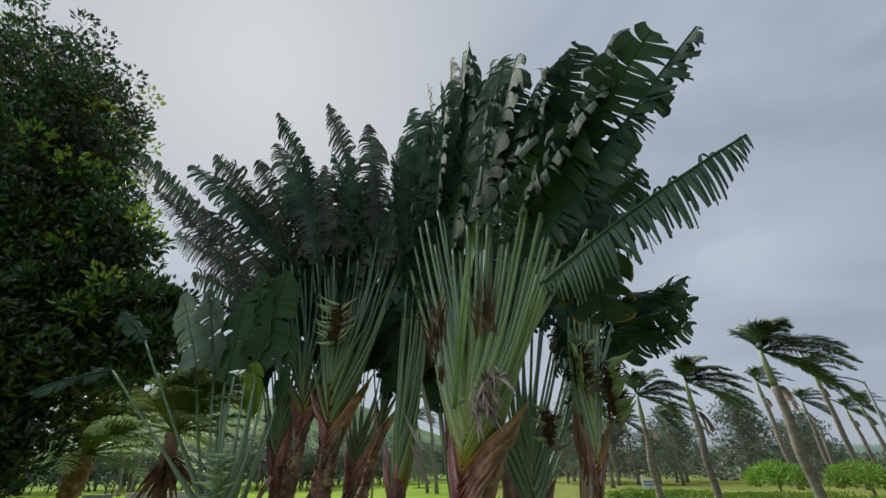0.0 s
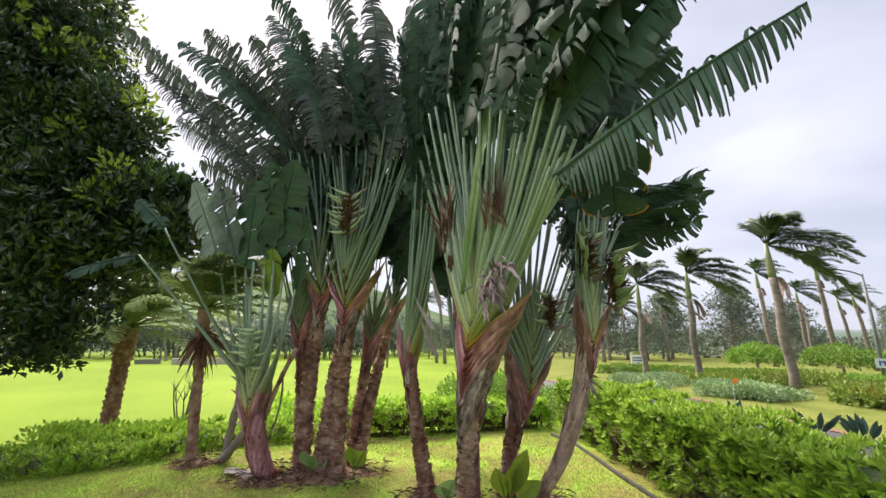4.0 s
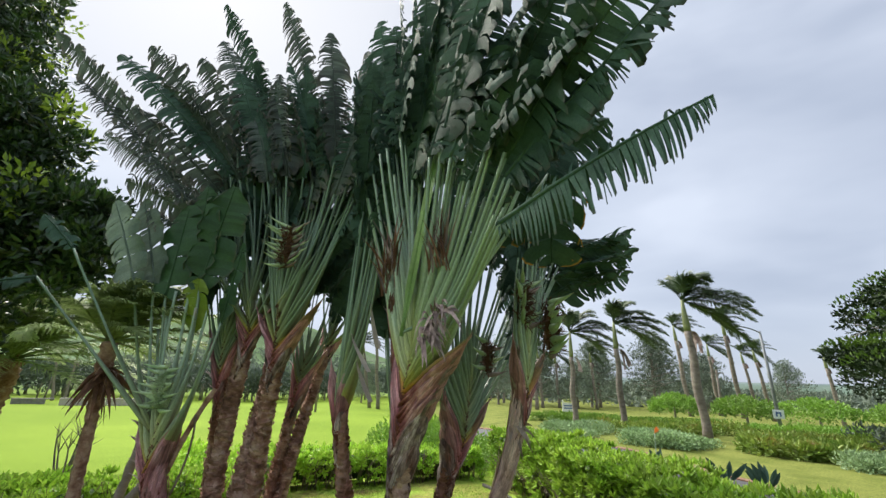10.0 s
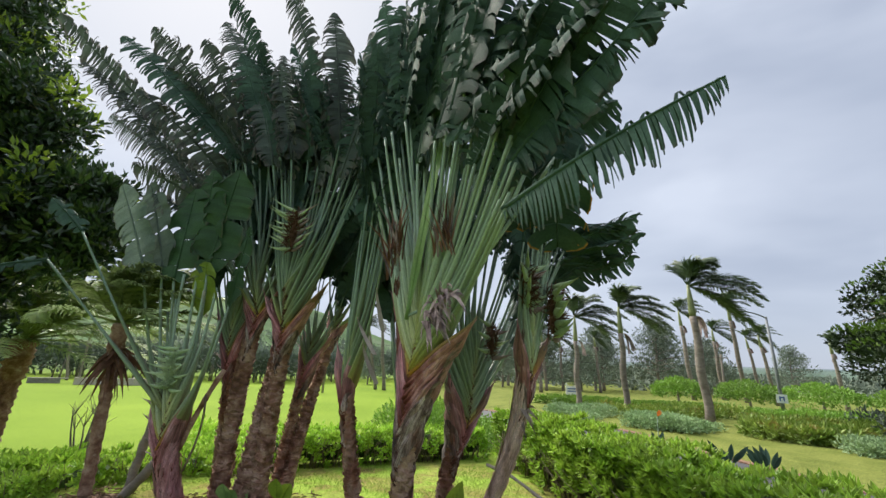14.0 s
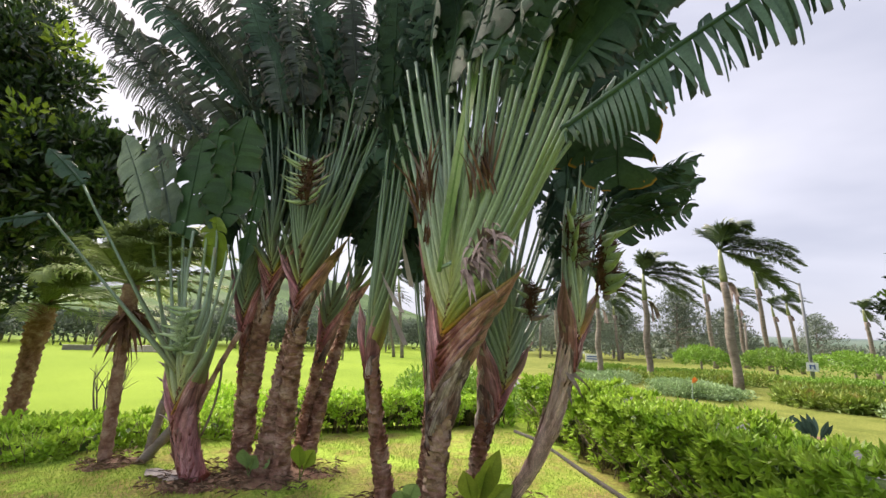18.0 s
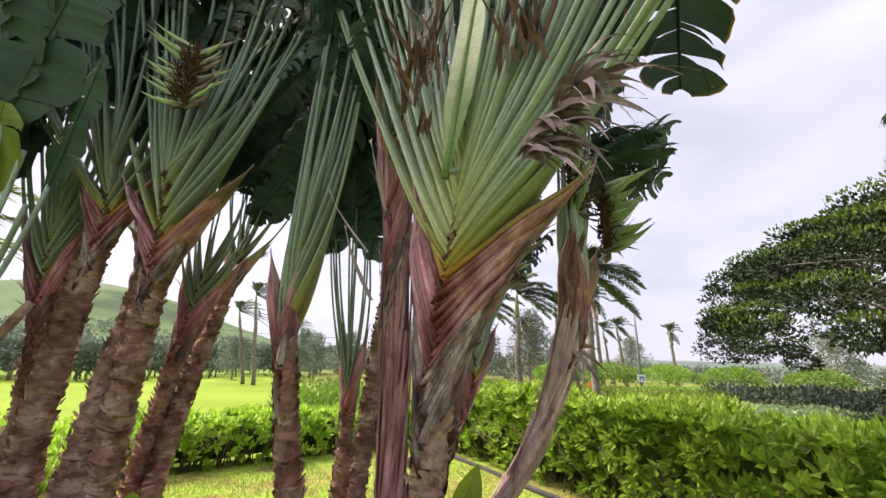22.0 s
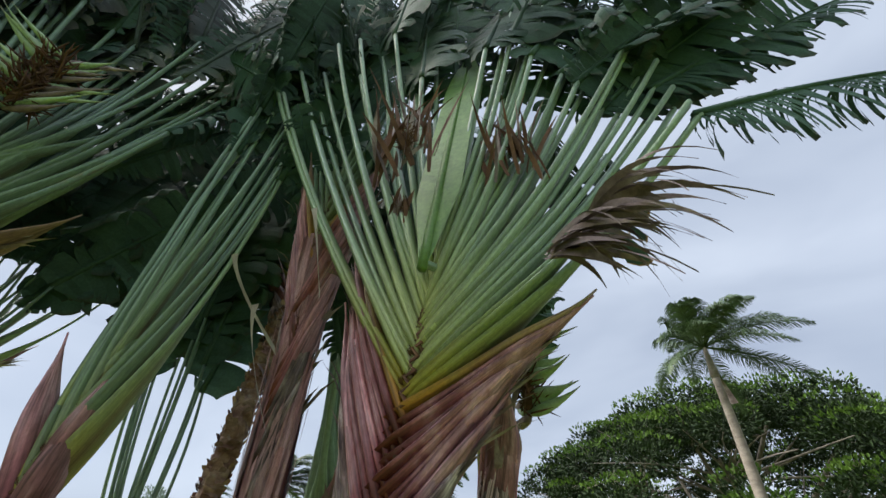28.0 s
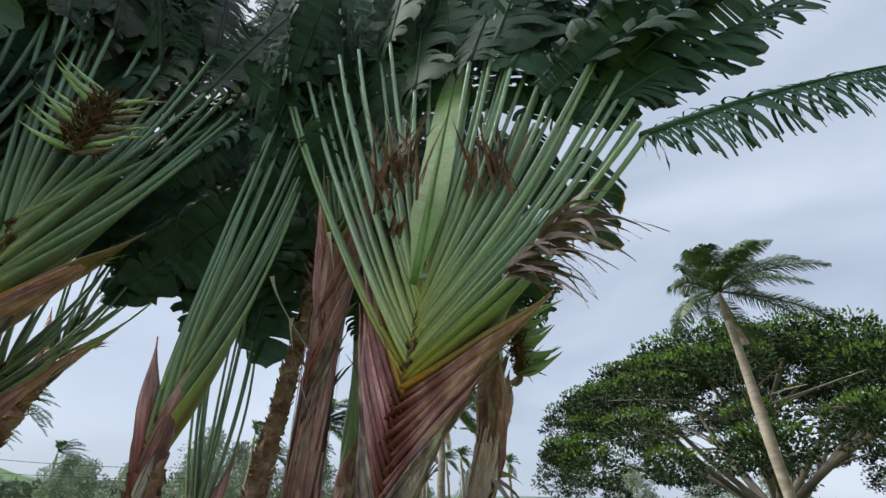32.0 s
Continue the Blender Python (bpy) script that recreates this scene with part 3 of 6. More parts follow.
def ringed_trunk(path, r0, r1, ring=0.042):
    """A trunk with the ring scars of fallen leaves."""
    geo = Geo()
    pts = [Vector(p) for p in path]
    if len(pts) == 3:
        pts = bezier(pts[0], pts[1], pts[2], 8)
    length = sum((b - a).length for a, b in zip(pts, pts[1:]))
    n = max(6, int(length / ring))
    line, rad = [], []

    def at(s):
        k = s * (len(pts) - 1)
        i = min(int(k), len(pts) - 2)
        return pts[i].lerp(pts[i + 1], k - i)

    for k in range(n):
        s = k / n
        r = (r0 + (r1 - r0) * s) * rnd(0.94, 1.06) * (1 + 0.22 * max(0.0, 1 - s * length / 0.22))
        line += [at(s), at(s + 0.55 / n), at(s + 0.62 / n)]
        rad += [r * 0.95, r * 1.03, r * 0.91]
    line.append(at(1.0))
    rad.append(r1 * 0.9)
    sides = 14
    slant = Vector((0, 0, 0))
    i0 = len(geo.v)
    geo.tube(line, rad, sides)
    for k in range(i0, len(geo.v)):
        p = Vector(geo.v[k])
        j = 1 + 0.13 * noise.noise(p * 9) + 0.08 * noise.noise(p * 27)
        c = line[min((k - i0) // sides, len(line) - 1)]
        if (k - i0) % (3 * sides) == 0:
            slant = any_way() * 0.42
        j *= 1 + 0.5 * slant.z * 0.2
        geo.v[k] = tuple(Vector((0, 0, (p - c).dot(slant))) + c + (p - c) * j + Vector((0, 0, 0.022 * noise.noise(p * 12))))
    for k in range(n):
        for _ in range(9):
            s = (k + rnd(-0.4, 0.4)) / n
            if not 0.02 < s < 0.97:
                continue
            a = rnd(0, 6.283)
            r = (r0 + (r1 - r0) * s) * (1 + 0.22 * max(0.0, 1 - s * length / 0.22))
            out = Vector((math.cos(a), math.sin(a), 0))
            side = Vector((-out.y, out.x, 0))
            c, w, h = at(s), rnd(0.016, 0.042), rnd(0.018, 0.048)
            up = Vector((0, 0, h))
            skew = rnd(-0.014, 0.014)
            lift = rnd(0.004, 0.026)
            low = c + out * r * 0.98
            geo.strip([low - side * w, low - side * w * 0.9 + up * 0.6 + out * lift * 0.6, low - side * w * 0.5 + up + out * lift + side * skew],
                      [low + side * w, low + side * w * 0.95 + up * 0.5 + out * lift * 0.6, low + side * w * 0.6 + up * 0.85 + out * lift + side * skew])
    return geo


def shaggy_trunk(path, r0, r1, n=260):
    """A trunk still wrapped in long dry sheaths that peel in strips."""
    geo = Geo()
    pts = bezier(path[0], path[1], path[2], 16)
    geo.tube(pts, [(r0 + (r1 - r0) * k / 16) * (1.25 if k == 0 else 1.0) for k in range(17)], 14)
    for _ in range(n):
        a = rnd(0, 6.283)
        k0 = random.randint(0, 11)
        k1 = min(16, k0 + random.randint(4, 9))
        w, lift, lean = rnd(0.008, 0.026), rnd(0.0, 0.05) * random.random(), rnd(0.1, 1.3)
        left, right = [], []
        for k in range(k0, k1 + 1):
            f = (k - k0) / (k1 - k0)
            r = (r0 + (r1 - r0) * k / 16) * 1.03 + 0.006 + lift * f * f
            b, e = a + lean * f - w / r * (1 - 0.5 * f), a + lean * f + w / r * (1 - 0.5 * f)
            left.append(pts[k] + Vector((math.cos(b) * r, math.sin(b) * r, 0)))
            right.append(pts[k] + Vector((math.cos(e) * r, math.sin(e) * r, 0)))
        geo.strip(left, right)
    return geo


def blade(p0, p1, flat, half, torn=0.8, droop=0.1, sag=0.55, wind=Vector((0, 0, 0))):
    """A long banana-like blade on a midrib from p0 to p1, torn across into lobes of uneven width that hang and curl.
    flat: the direction across the blade; torn: 0 for broad lobes, near 1 for narrow shreds, below 0 for a whole blade."""
    geo = Geo()
    length = (p1 - p0).length
    mid = (p0 + p1) / 2 + Vector((0, 0, droop * length))
    rib = bezier(p0, mid, p1, 16)

    def at(s):
        k = max(0.0, min(1.0, s)) * 16
        i = min(int(k), 15)
        return rib[i].lerp(rib[i + 1], k - i)

    geo.tube(rib, [0.018 * (1 - 0.8 * k / 16) + 0.002 for k in range(17)], 5, u1=0.4)
    usual = length if torn < 0 else 0.022 + 0.17 * (1 - torn) ** 1.15
    steps = 6
    down = Vector((0, 0, -1))
    for side in (-1, 1):
        s0 = 0.0
        ruffle = rnd(0, 6.28)
        while s0 < 0.995:
            wide = usual if torn < 0 else max(0.012, min(0.24, usual * math.exp(random.gauss(0, 0.6 if torn < 0.94 else 0.3))))
            s1 = min(1.0, s0 + wide / length)
            if s1 > 0.985:
                s1 = 1.0
            wide = (s1 - s0) * length
            lost = torn > 0.5 and random.random() < 0.05
            cols = max(1, int(wide / 0.05 + 0.5))
            fall, curl, ahead, cut = rnd(0.3, 1.25) * sag, rnd(-0.5, 0.7), rnd(0.1, 0.55), rnd(0.82, 1.06) * (rnd(0.3, 0.7) if lost else 1.0)
            stray, roll_in = any_way() * (0.4 if wide < 0.08 else 0.12), rnd(0.0, 1.0)
            pinch = 0.55 if wide < 0.04 else 0.2 if wide < 0.10 else 0.06
            if wide > 0.1:
                fall, curl, cut = rnd(0.65, 1.0) * sag, curl * 0.3, rnd(0.93, 1.04)
            early = 2.0
            if torn > 0.94:
                stray, curl, ahead, pinch, early = stray * 0.4, curl * 0.4, rnd(0.2, 0.4), 0.62, 0.9
            if torn < 0:
                fall, curl, ahead, cut, stray, roll_in = 0.2 * sag, 0.0, 0.25, 1.0, Vector((0, 0, 0)), 0.0
            grid = []
            for c in range(cols + 1):
                x = c / cols
                s = s0 + (s1 - s0) * (0.5 + (x - 0.5) * (0.95 if wide < 0.05 else 0.985))
                d = (at(s + 0.04) - at(s - 0.04)).normalized()
                across = (flat - d * flat.dot(d)).normalized() * side
                up = across.cross(d) * side
                w = half * min(1.0, 0.3 + s * 4.0) * (1 - 0.75 * max(0.0, (s - 0.7) / 0.3) ** 2) * cut * (1 - (0.15 if wide < 0.08 else 0.06) * abs(2 * x - 1) ** 3 - (rnd(0, 0.09) if torn > 0 else 0))
                inward = at(s0 + (s1 - s0) * 0.55) - at(s)
                root, q, line = at(s), Vector((0, 0, 0)), []
                for step in range(steps + 1):
                    f = step / steps
                    wave = 0.018 * f * math.sin(s * length * 16 + ruffle) if wide > 0.1 and torn > 0 else 0.0
                    line.append(root + q + inward * (pinch * f ** early) + up * wave)
                    way = across * (1 - 0.45 * f) + d * (ahead + curl * f) * 0.6 + down * fall * (0.3 + 2.0 * f * f) + wind * f + stray * f - across * (roll_in * max(0.0, f - 0.6) * 2.2 * sag)
                    q = q + way.normalized() * (w / steps)
                grid.append(line)
            for a, b in zip(grid, grid[1:]):
                geo.strip(a, b)
            s0 = s1
    return geo


def stalk(start, bend, end, flat, w0, w1, t0, t1, late=0.0):
    """A leaf stalk whose base broadens into a clasping sheath. flat: the direction of its thin side."""
    geo = Geo()
    n = 12
    path = bezier(start, bend, end, n)
    wide, thin = [], []
    for k in range(n + 1):
        s = k / n
        f = smooth_step(0.12 + late, 0.62 + late, s)
        g = 1.0 if s > 0.05 else 0.75
        wide.append((w0 + (w1 - w0) * f) * g)
        thin.append((t0 + (t1 - t0) * f) * g)
    geo.tube(path, wide, 12, axis=flat, squash=thin, lens=1.7)
    return geo


def bract_cluster(tree, place, out, size, n, label, mat=None, slim=1.0, husk=None):
    """A flower head: boat-shaped bracts stacked on a stem in two rows, with a shock of brown husks between."""
    head = part("flower_head", _husks(place, out, size), husk or HUSK, tree, label)
    side = out.cross(Vector((0, 0, 1)))
    side = side.normalized() if side.length > 0.1 else Vector((1, 0, 0))
    for k in range(n):
        geo = Geo()
        f = k / max(1, n - 1)
        d = (out * rnd(0.2, 0.7) + side * (1 if k % 2 else -1) * rnd(0.8, 1.2) + Vector((0, 0, rnd(0.0, 0.55)))).normalized()
        p = place + Vector((0, 0, 1)) * size * (f - 0.5) * 1.7
        tip = p + d * size * rnd(0.9, 1.3)
        geo.tube(bezier(p, p + d * size * 0.55 - Vector((0, 0, 0.14 * size)), tip, 6), [size * slim * w for w in (0.05, 0.09, 0.10, 0.085, 0.055, 0.025, 0.005)], 6, axis=Vector((0, 0, 1)), squash=[size * slim * w for w in (0.07, 0.12, 0.13, 0.10, 0.065, 0.03, 0.006)])
        part("bract", geo, mat or (BRACT if k % 4 else DEAD), head)


def _husks(place, out, size):
    geo = Geo()
    for k in range(220):
        d = (any_way() + out * 0.7 + Vector((0, 0, 0.3))).normalized()
        p = place + any_way() * size * 0.24 + Vector((0, 0, rnd(-0.7, 0.7) * size))
        geo.tube([p, p + d * size * 0.22, p + d * size * rnd(0.3, 0.55)], [size * 0.016, size * 0.022, size * 0.003], 4)
    geo.tube([place - Vector((0, 0, size * 0.7)), place, place + Vector((0, 0, size * 0.6))], [size * 0.10, size * 0.16, size * 0.07], 7)
    return geo


WIND = Vector((0.75, -0.25, -0.1))


def fan_tree(base, knee, notch, lateral, label, lean=0.0, per_side=9, spread=(42, 42), reach=(1.5, 2.0), leaf_len=(1.3, 1.8), half=0.28, seam=0.55, dry=4, forward=0.0, r0=0.15, r1=0.12,
             stalk_mat=None, leaves=None, slim=1.0, braid=0.55, torn=(0.72, 0.98), extra=0, leaf_from=0.0, sag=0.95, trunk_mat=None, twist=(15, 75), worn=0.0, leaf_mat=None, shaggy=False, dry_spread=None, front=0.0, dry_long=1.0):
    """A traveller's palm: a ringed trunk, a fan of stalks in one upright plane and long split leaves.
    leaves: stalk ends and leaf tips in the fan's plane, for a tree whose leaves are known one by one."""
    tree = thing("travellers_palm", base, label, "palm tree", "grove of traveller's palms")
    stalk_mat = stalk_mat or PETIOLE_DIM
    notch = Vector(notch)
    u = Vector((lateral[0], lateral[1], 0)).normalized()
    nrm = Vector((-u.y, u.x, 0))
    v = (Vector((0, 0, 1)) * math.cos(radians(forward)) - nrm * math.sin(radians(forward)))
    v, u2 = (v * math.cos(radians(lean)) + u * math.sin(radians(lean))), (u * math.cos(radians(lean)) - v * math.sin(radians(lean)))
    knee_at = Vector(knee)
    if shaggy:
        part("trunk", shaggy_trunk([Vector(base), knee_at, notch + v * 0.05], r0, r1 * 0.8), trunk_mat or SHEATH_OLD, tree)
    else:
        part("trunk", ringed_trunk([base, knee_at, notch + v * 0.05], r0, r1 * 0.75), trunk_mat or BARK, tree)
    spine = bezier(Vector(base), knee_at, notch, 30)[::-1]

    def below(far):
        """The trunk's middle and its downward way, far metres below the notch."""
        for a, b in zip(spine, spine[1:]):
            step = (b - a).length
            if far <= step:
                break
            far -= step
        way = (b - a).normalized()
        return a + way * far, way

    # dried sheaths plaited below the green fan
    wide_dry = max(0.020, 0.46 * braid / max(1, dry)) * slim
    for k in range(dry):
        for side in (-1, 1):
            f = (k + (0.5 if side > 0 else 0.0)) / dry
            s, down = below(braid * (1 - f))
            most = (dry_spread or spread)[0 if side < 0 else 1] + 6
            ang = radians((most * (0.34 + 0.66 * f) + rnd(-2, 2)) * side)
            d = -down * math.cos(ang) + u2 * math.sin(ang)
            up = -down * math.cos(ang * 0.75) + u2 * math.sin(ang * 0.75)
            length = rnd(0.85, 1.1) * (0.42 + 0.44 * f) * min(1.0, braid + 0.35) * (dry_long if side < 0 else 1.0)
            off = nrm * rnd(-0.02, 0.02)
            geo = stalk(s - d * 0.06 - u2 * 0.012 * side + off, s + d * length * 0.5 + off, s + d * length * 0.5 + up * length * 0.5 + off, nrm, wide_dry, 0.004 * slim, (0.082 + 0.030 * f) * slim, 0.003 * slim, 0.36)
            m = SHEATH_OLD if f < 0.42 else SHEATH_RED if f < 0.93 else SHEATH_TURN
            part("dried_sheath", geo, m, tree, {SHEATH_OLD: "dry grey sheath of a fallen leaf", SHEATH_RED: "mauve-brown ageing leaf sheath", SHEATH_TURN: "orange ageing leaf sheath"}[m])
            if f < 0.75 and most > 13 and random.random() < 0.5:
                rag = Geo()
                q = s + d * length * 0.5 + up * length * 0.5 + off
                for j in range(3):
                    w = (up + u2 * side * rnd(0.1, 0.6) + any_way() * 0.3).normalized()
                    e = q + w * rnd(0.10, 0.24) + Vector((0, 0, -0.05))
                    t = nrm * 0.016
                    rag.strip([q - up * 0.05 + t, q.lerp(e, 0.5) + t * 0.8 + w * 0.02, e], [q - up * 0.05 - t, q.lerp(e, 0.5) - t * 0.8, e - t * 0.1])
                part("torn_sheath_end", rag, DEAD, tree)
    order = []
    for k in range(per_side):
        for side in (-1, 1):
            order.append((side, (k + (0.45 if side > 0 else 0.0)) / per_side))
    if leaves is not None and extra:
        leaves = list(leaves)
        for _ in range(extra):
            side, f, a, b, turn, kind = random.choice(leaves[:13])
            k, x, y = rnd(0.55, 0.85), rnd(-0.2, 0.2), rnd(-0.15, 0.15)
            a2 = (a[0] * 0.9 + x, a[1] * 0.9 + y)
            leaves.append((side, min(0.95, f + 0.08), a2, (a2[0] + (b[0] - a[0]) * k, a2[1] + (b[1] - a[1]) * k), rnd(-80, 80), kind))
    if leaves is not None:
        order = [(q[0], q[1]) for q in leaves]
    for i, (side, f) in enumerate(order):
        origin = notch + v * seam * f
        most = spread[0] if side < 0 else spread[1]
        if leaves is not None:
            side, f, (au, av), tip_uv, turn, kind = leaves[i]
            origin = notch + v * seam * f
            end = notch + u * au + Vector((0, 0, 1)) * av + nrm * (rnd(-0.13, 0.13) - front)
            end = end - nrm * (0.03 if kind == "new" else 0.0)
            tip = None if tip_uv is None else notch - nrm * (0.045 if kind == "new" else 0.0) + u * tip_uv[0] + Vector((0, 0, 1)) * tip_uv[1] + nrm * (rnd(-0.1, 0.1) - front)
        else:
            ang = radians(most * (1 - f) ** 0.85 * side + rnd(-2.5, 2.5))
            d = v * math.cos(ang) + u2 * math.sin(ang)
            end = origin + d * rnd(*reach) * (0.85 + 0.15 * f) + nrm * rnd(-0.08, 0.08)
            out = radians(most * 1.25 * (1 - f) ** 0.8 * side + rnd(-5, 5))
            d2 = v * math.cos(out) + u2 * math.sin(out)
            tip = end + d2 * rnd(*leaf_len) + nrm * rnd(-0.25, 0.25)
            turn, kind = rnd(*twist) * random.choice((-1, 1)), ""
            if f < leaf_from:
                tip = None
        span = end - origin
        lateral_way = (span - v * span.dot(v)).normalized() if abs(span.dot(u2)) > 0.02 else u2 * side
        bend = origin + span * 0.40 + lateral_way * (0.10 * (1 - f) + 0.02 + rnd(-0.03, 0.05)) + nrm * rnd(-0.03, 0.03)
        shift = nrm * (0.012 if i % 4 < 2 else -0.012)
        mat_here = SHEATH_YELLOW if f < 0.07 else stalk_mat
        first = (bend - origin).normalized()
        geo = stalk(origin - first * 0.05 - u2 * 0.012 * side + shift, bend + shift, end, nrm, 0.021 * slim, 0.0130 * slim, (0.108 - 0.05 * f) * slim, 0.0140 * slim)
        leaf_stalk = part("leaf_stalk", geo, mat_here, tree)
        if tip is not None:
            d = (tip - end).normalized()
            flat = (nrm * math.cos(radians(turn)) + d.cross(nrm) * math.sin(radians(turn)))
            m = {"new": LEAF_NEW, "old": LEAF_OLD, "mid": LEAF_MID, "lime": LIME_LEAF, "pale": LEAF_PALE, "broad": LEAF_MID}.get(kind, LEAF_WORN if random.random() < worn else leaf_mat or LEAF)
            lab = {"new": "pale unfurling leaf", "old": "yellowing torn leaf"}.get(kind, "")
            geo = blade(end - d * 0.03, tip, flat, half * rnd(0.9, 1.1) * {"new": 0.23, "broad": 2.1, "pale": 1.6, "lime": 1.2}.get(kind, 1.0), -1.0 if kind == "new" else 0.95 if kind == "fine" else 0.08 if kind in ("lime", "broad", "pale") else rnd(*torn), 0.06, sag * {"new": 0.1, "fine": 2.2}.get(kind, 1), WIND * rnd(0.2, 0.7) * {"new": 0.0, "fine": 0.25}.get(kind, 1.0))
            part("leaf", geo, m, leaf_stalk, lab)
    # dark dried margins where the sheaths of both sides cross
    if slim > 0.82:
        for face in (-1, 1):
            zig, steps = [], 2 * per_side + 4
            for k in range(steps + 1):
                f = k / steps * 0.92
                zig.append(notch + v * (seam * f - 0.03) + nrm * face * (0.106 - 0.05 * f) * slim + u2 * (0.013 if k % 2 else -0.013))
            line = Geo()
            line.tube(zig, [0.0075 * (1 - 0.6 * k / steps) * (1.5 if k % 2 else 1.0) for k in range(steps + 1)], 5)
            part("sheath_margin", line, HUSK, tree)
    return tree, u, nrm, v


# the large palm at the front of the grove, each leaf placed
MAIN = [
    (-1, 0.00, (-1.06, 2.10), (-1.75, 2.85), 60, ""), (1, 0.00, (1.20, 1.10), (2.46, 1.46), 70, "fine"), (1, 0.02, (1.17, 1.16), None, 50, ""),
    (-1, 0.10, (-0.97, 2.38), (-1.35, 3.3), -50, ""), (1, 0.08, (1.22, 1.38), None, 75, ""),
    (-1, 0.20, (-0.82, 2.10), (-1.30, 3.6), 40, ""), (1, 0.16, (1.25, 1.60), (2.45, 2.28), 60, ""),
    (-1, 0.30, (-0.74, 2.55), (-0.95, 3.9), -60, ""), (1, 0.25, (1.13, 1.68), (2.25, 2.45), -55, ""),
    (-1, 0.40, (-0.58, 2.50), (-0.70, 4.0), 50, ""), (1, 0.34, (1.07, 1.93), (2.05, 2.62), 65, ""),
    (-1, 0.50, (-0.40, 2.54), (-0.48, 3.70), -40, ""), (1, 0.43, (0.96, 2.10), (1.76, 2.88), -60, ""),
    (-1, 0.60, (-0.26, 2.50), (-0.20, 4.10), 60, ""), (1, 0.52, (0.87, 2.26), (1.55, 3.05), 45, ""),
    (-1, 0.70, (-0.14, 2.48), (0.02, 4.20), -65, ""), (1, 0.62, (0.74, 2.50), (1.16, 3.40), 70, ""),
    (-1, 0.80, (0.00, 2.52), (0.22, 4.34), 75, ""), (1, 0.72, (0.54, 2.58), (0.92, 3.70), -70, ""),
    (1, 0.82, (0.36, 2.55), (0.62, 3.95), 70, ""), (-1, 0.55, (-0.5, 2.2), (-0.95, 3.5), 20, ""), (1, 0.3, (1.05, 1.75), (1.9, 2.3), 25, ""), (1, 0.5, (0.85, 2.0), (1.45, 2.75), 20, ""), (1, 0.68, (0.6, 2.35), (1.0, 3.3), -25, ""),
    (1, 0.40, (0.75, 1.75), (1.35, 2.50), 70, ""), (1, 0.48, (0.60, 1.90), (1.05, 2.90), -75, ""), (1, 0.55, (0.50, 2.10), (0.80, 3.10), 80, ""), (1, 0.45, (0.80, 1.60), (1.50, 2.20), -65, ""),
    (1, 0.50, (0.42, 1.75), (0.70, 2.65), 82, "mid"), (1, 0.44, (0.68, 1.62), (1.10, 2.40), -80, "mid"), (-1, 0.6, (-0.3, 1.9), (-0.5, 2.9), 75, ""), (1, 0.3, (0.9, 1.45), (1.45, 2.0), 80, ""),
    (1, 0.60, (0.35, 2.00), (0.55, 3.00), 75, ""), (1, 0.35, (0.95, 1.60), (1.70, 2.05), 80, ""), (1, 0.14, (1.15, 1.50), (1.95, 1.95), 70, ""), (1, 0.58, (0.66, 2.20), (1.25, 3.00), 60, ""),
    (1, 0.95, (0.06, 0.45), (0.24, 2.30), 80, "new"), (1, 0.9, (0.12, 1.85), (0.16, 3.05), 80, "mid"), (-1, 0.9, (-0.05, 1.95), (-0.1, 3.0), 70, "mid"),
] + [(1, 0.05, (1.20, 1.22), None, 0, ""), (1, 0.12, (1.22, 1.45), None, 0, ""), (1, 0.20, (1.20, 1.66), None, 0, ""), (1, 0.29, (1.10, 1.82), None, 0, ""), (1, 0.38, (1.00, 2.00), None, 0, ""), (1, 0.56, (0.80, 2.30), None, 0, ""),
     (-1, 0.05, (-1.00, 2.05), None, 0, ""), (-1, 0.15, (-0.90, 2.20), None, 0, ""), (-1, 0.25, (-0.78, 2.30), None, 0, ""), (-1, 0.35, (-0.66, 2.45), None, 0, ""), (-1, 0.45, (-0.50, 2.45), None, 0, "")]
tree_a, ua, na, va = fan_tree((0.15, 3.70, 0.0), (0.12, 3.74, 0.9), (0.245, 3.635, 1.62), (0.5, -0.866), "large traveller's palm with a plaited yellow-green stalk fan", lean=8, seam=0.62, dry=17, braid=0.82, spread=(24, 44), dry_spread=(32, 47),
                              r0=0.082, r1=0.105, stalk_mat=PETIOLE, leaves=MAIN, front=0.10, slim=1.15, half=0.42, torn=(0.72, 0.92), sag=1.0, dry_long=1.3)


def dead_bunch(tree, place, out, n, size, name="dried_leaf", slim=1.0, mat=None):
    for k in range(n):
        geo = Geo()
        d = (out * rnd(0.4, 1.0) + any_way() * 0.6 + Vector((0, 0, rnd(-0.2, 0.3)))).normalized()
        side = d.cross(any_way()).normalized()
        length = size * rnd(0.7, 1.3)
        pts = bezier(place + any_way() * size * 0.18, place + d * length * 0.6, place + d * length + Vector((0, 0, -length * rnd(0.2, 0.6))), 7)
        w = [size * x * slim for x in (0.05, 0.09, 0.10, 0.09, 0.07, 0.05, 0.03, 0.004)]
        twist = [side.lerp(d.cross(side), 0.12 * j).normalized() for j in range(8)]
        geo.strip([p + t * a for p, a, t in zip(pts, w, twist)], [p - t * a + Vector((0, 0, a * 0.5)) for p, a, t in zip(pts, w, twist)])
        part(name, geo, mat or DEAD, tree, "withered grey-brown leaf" if k == 0 else "")


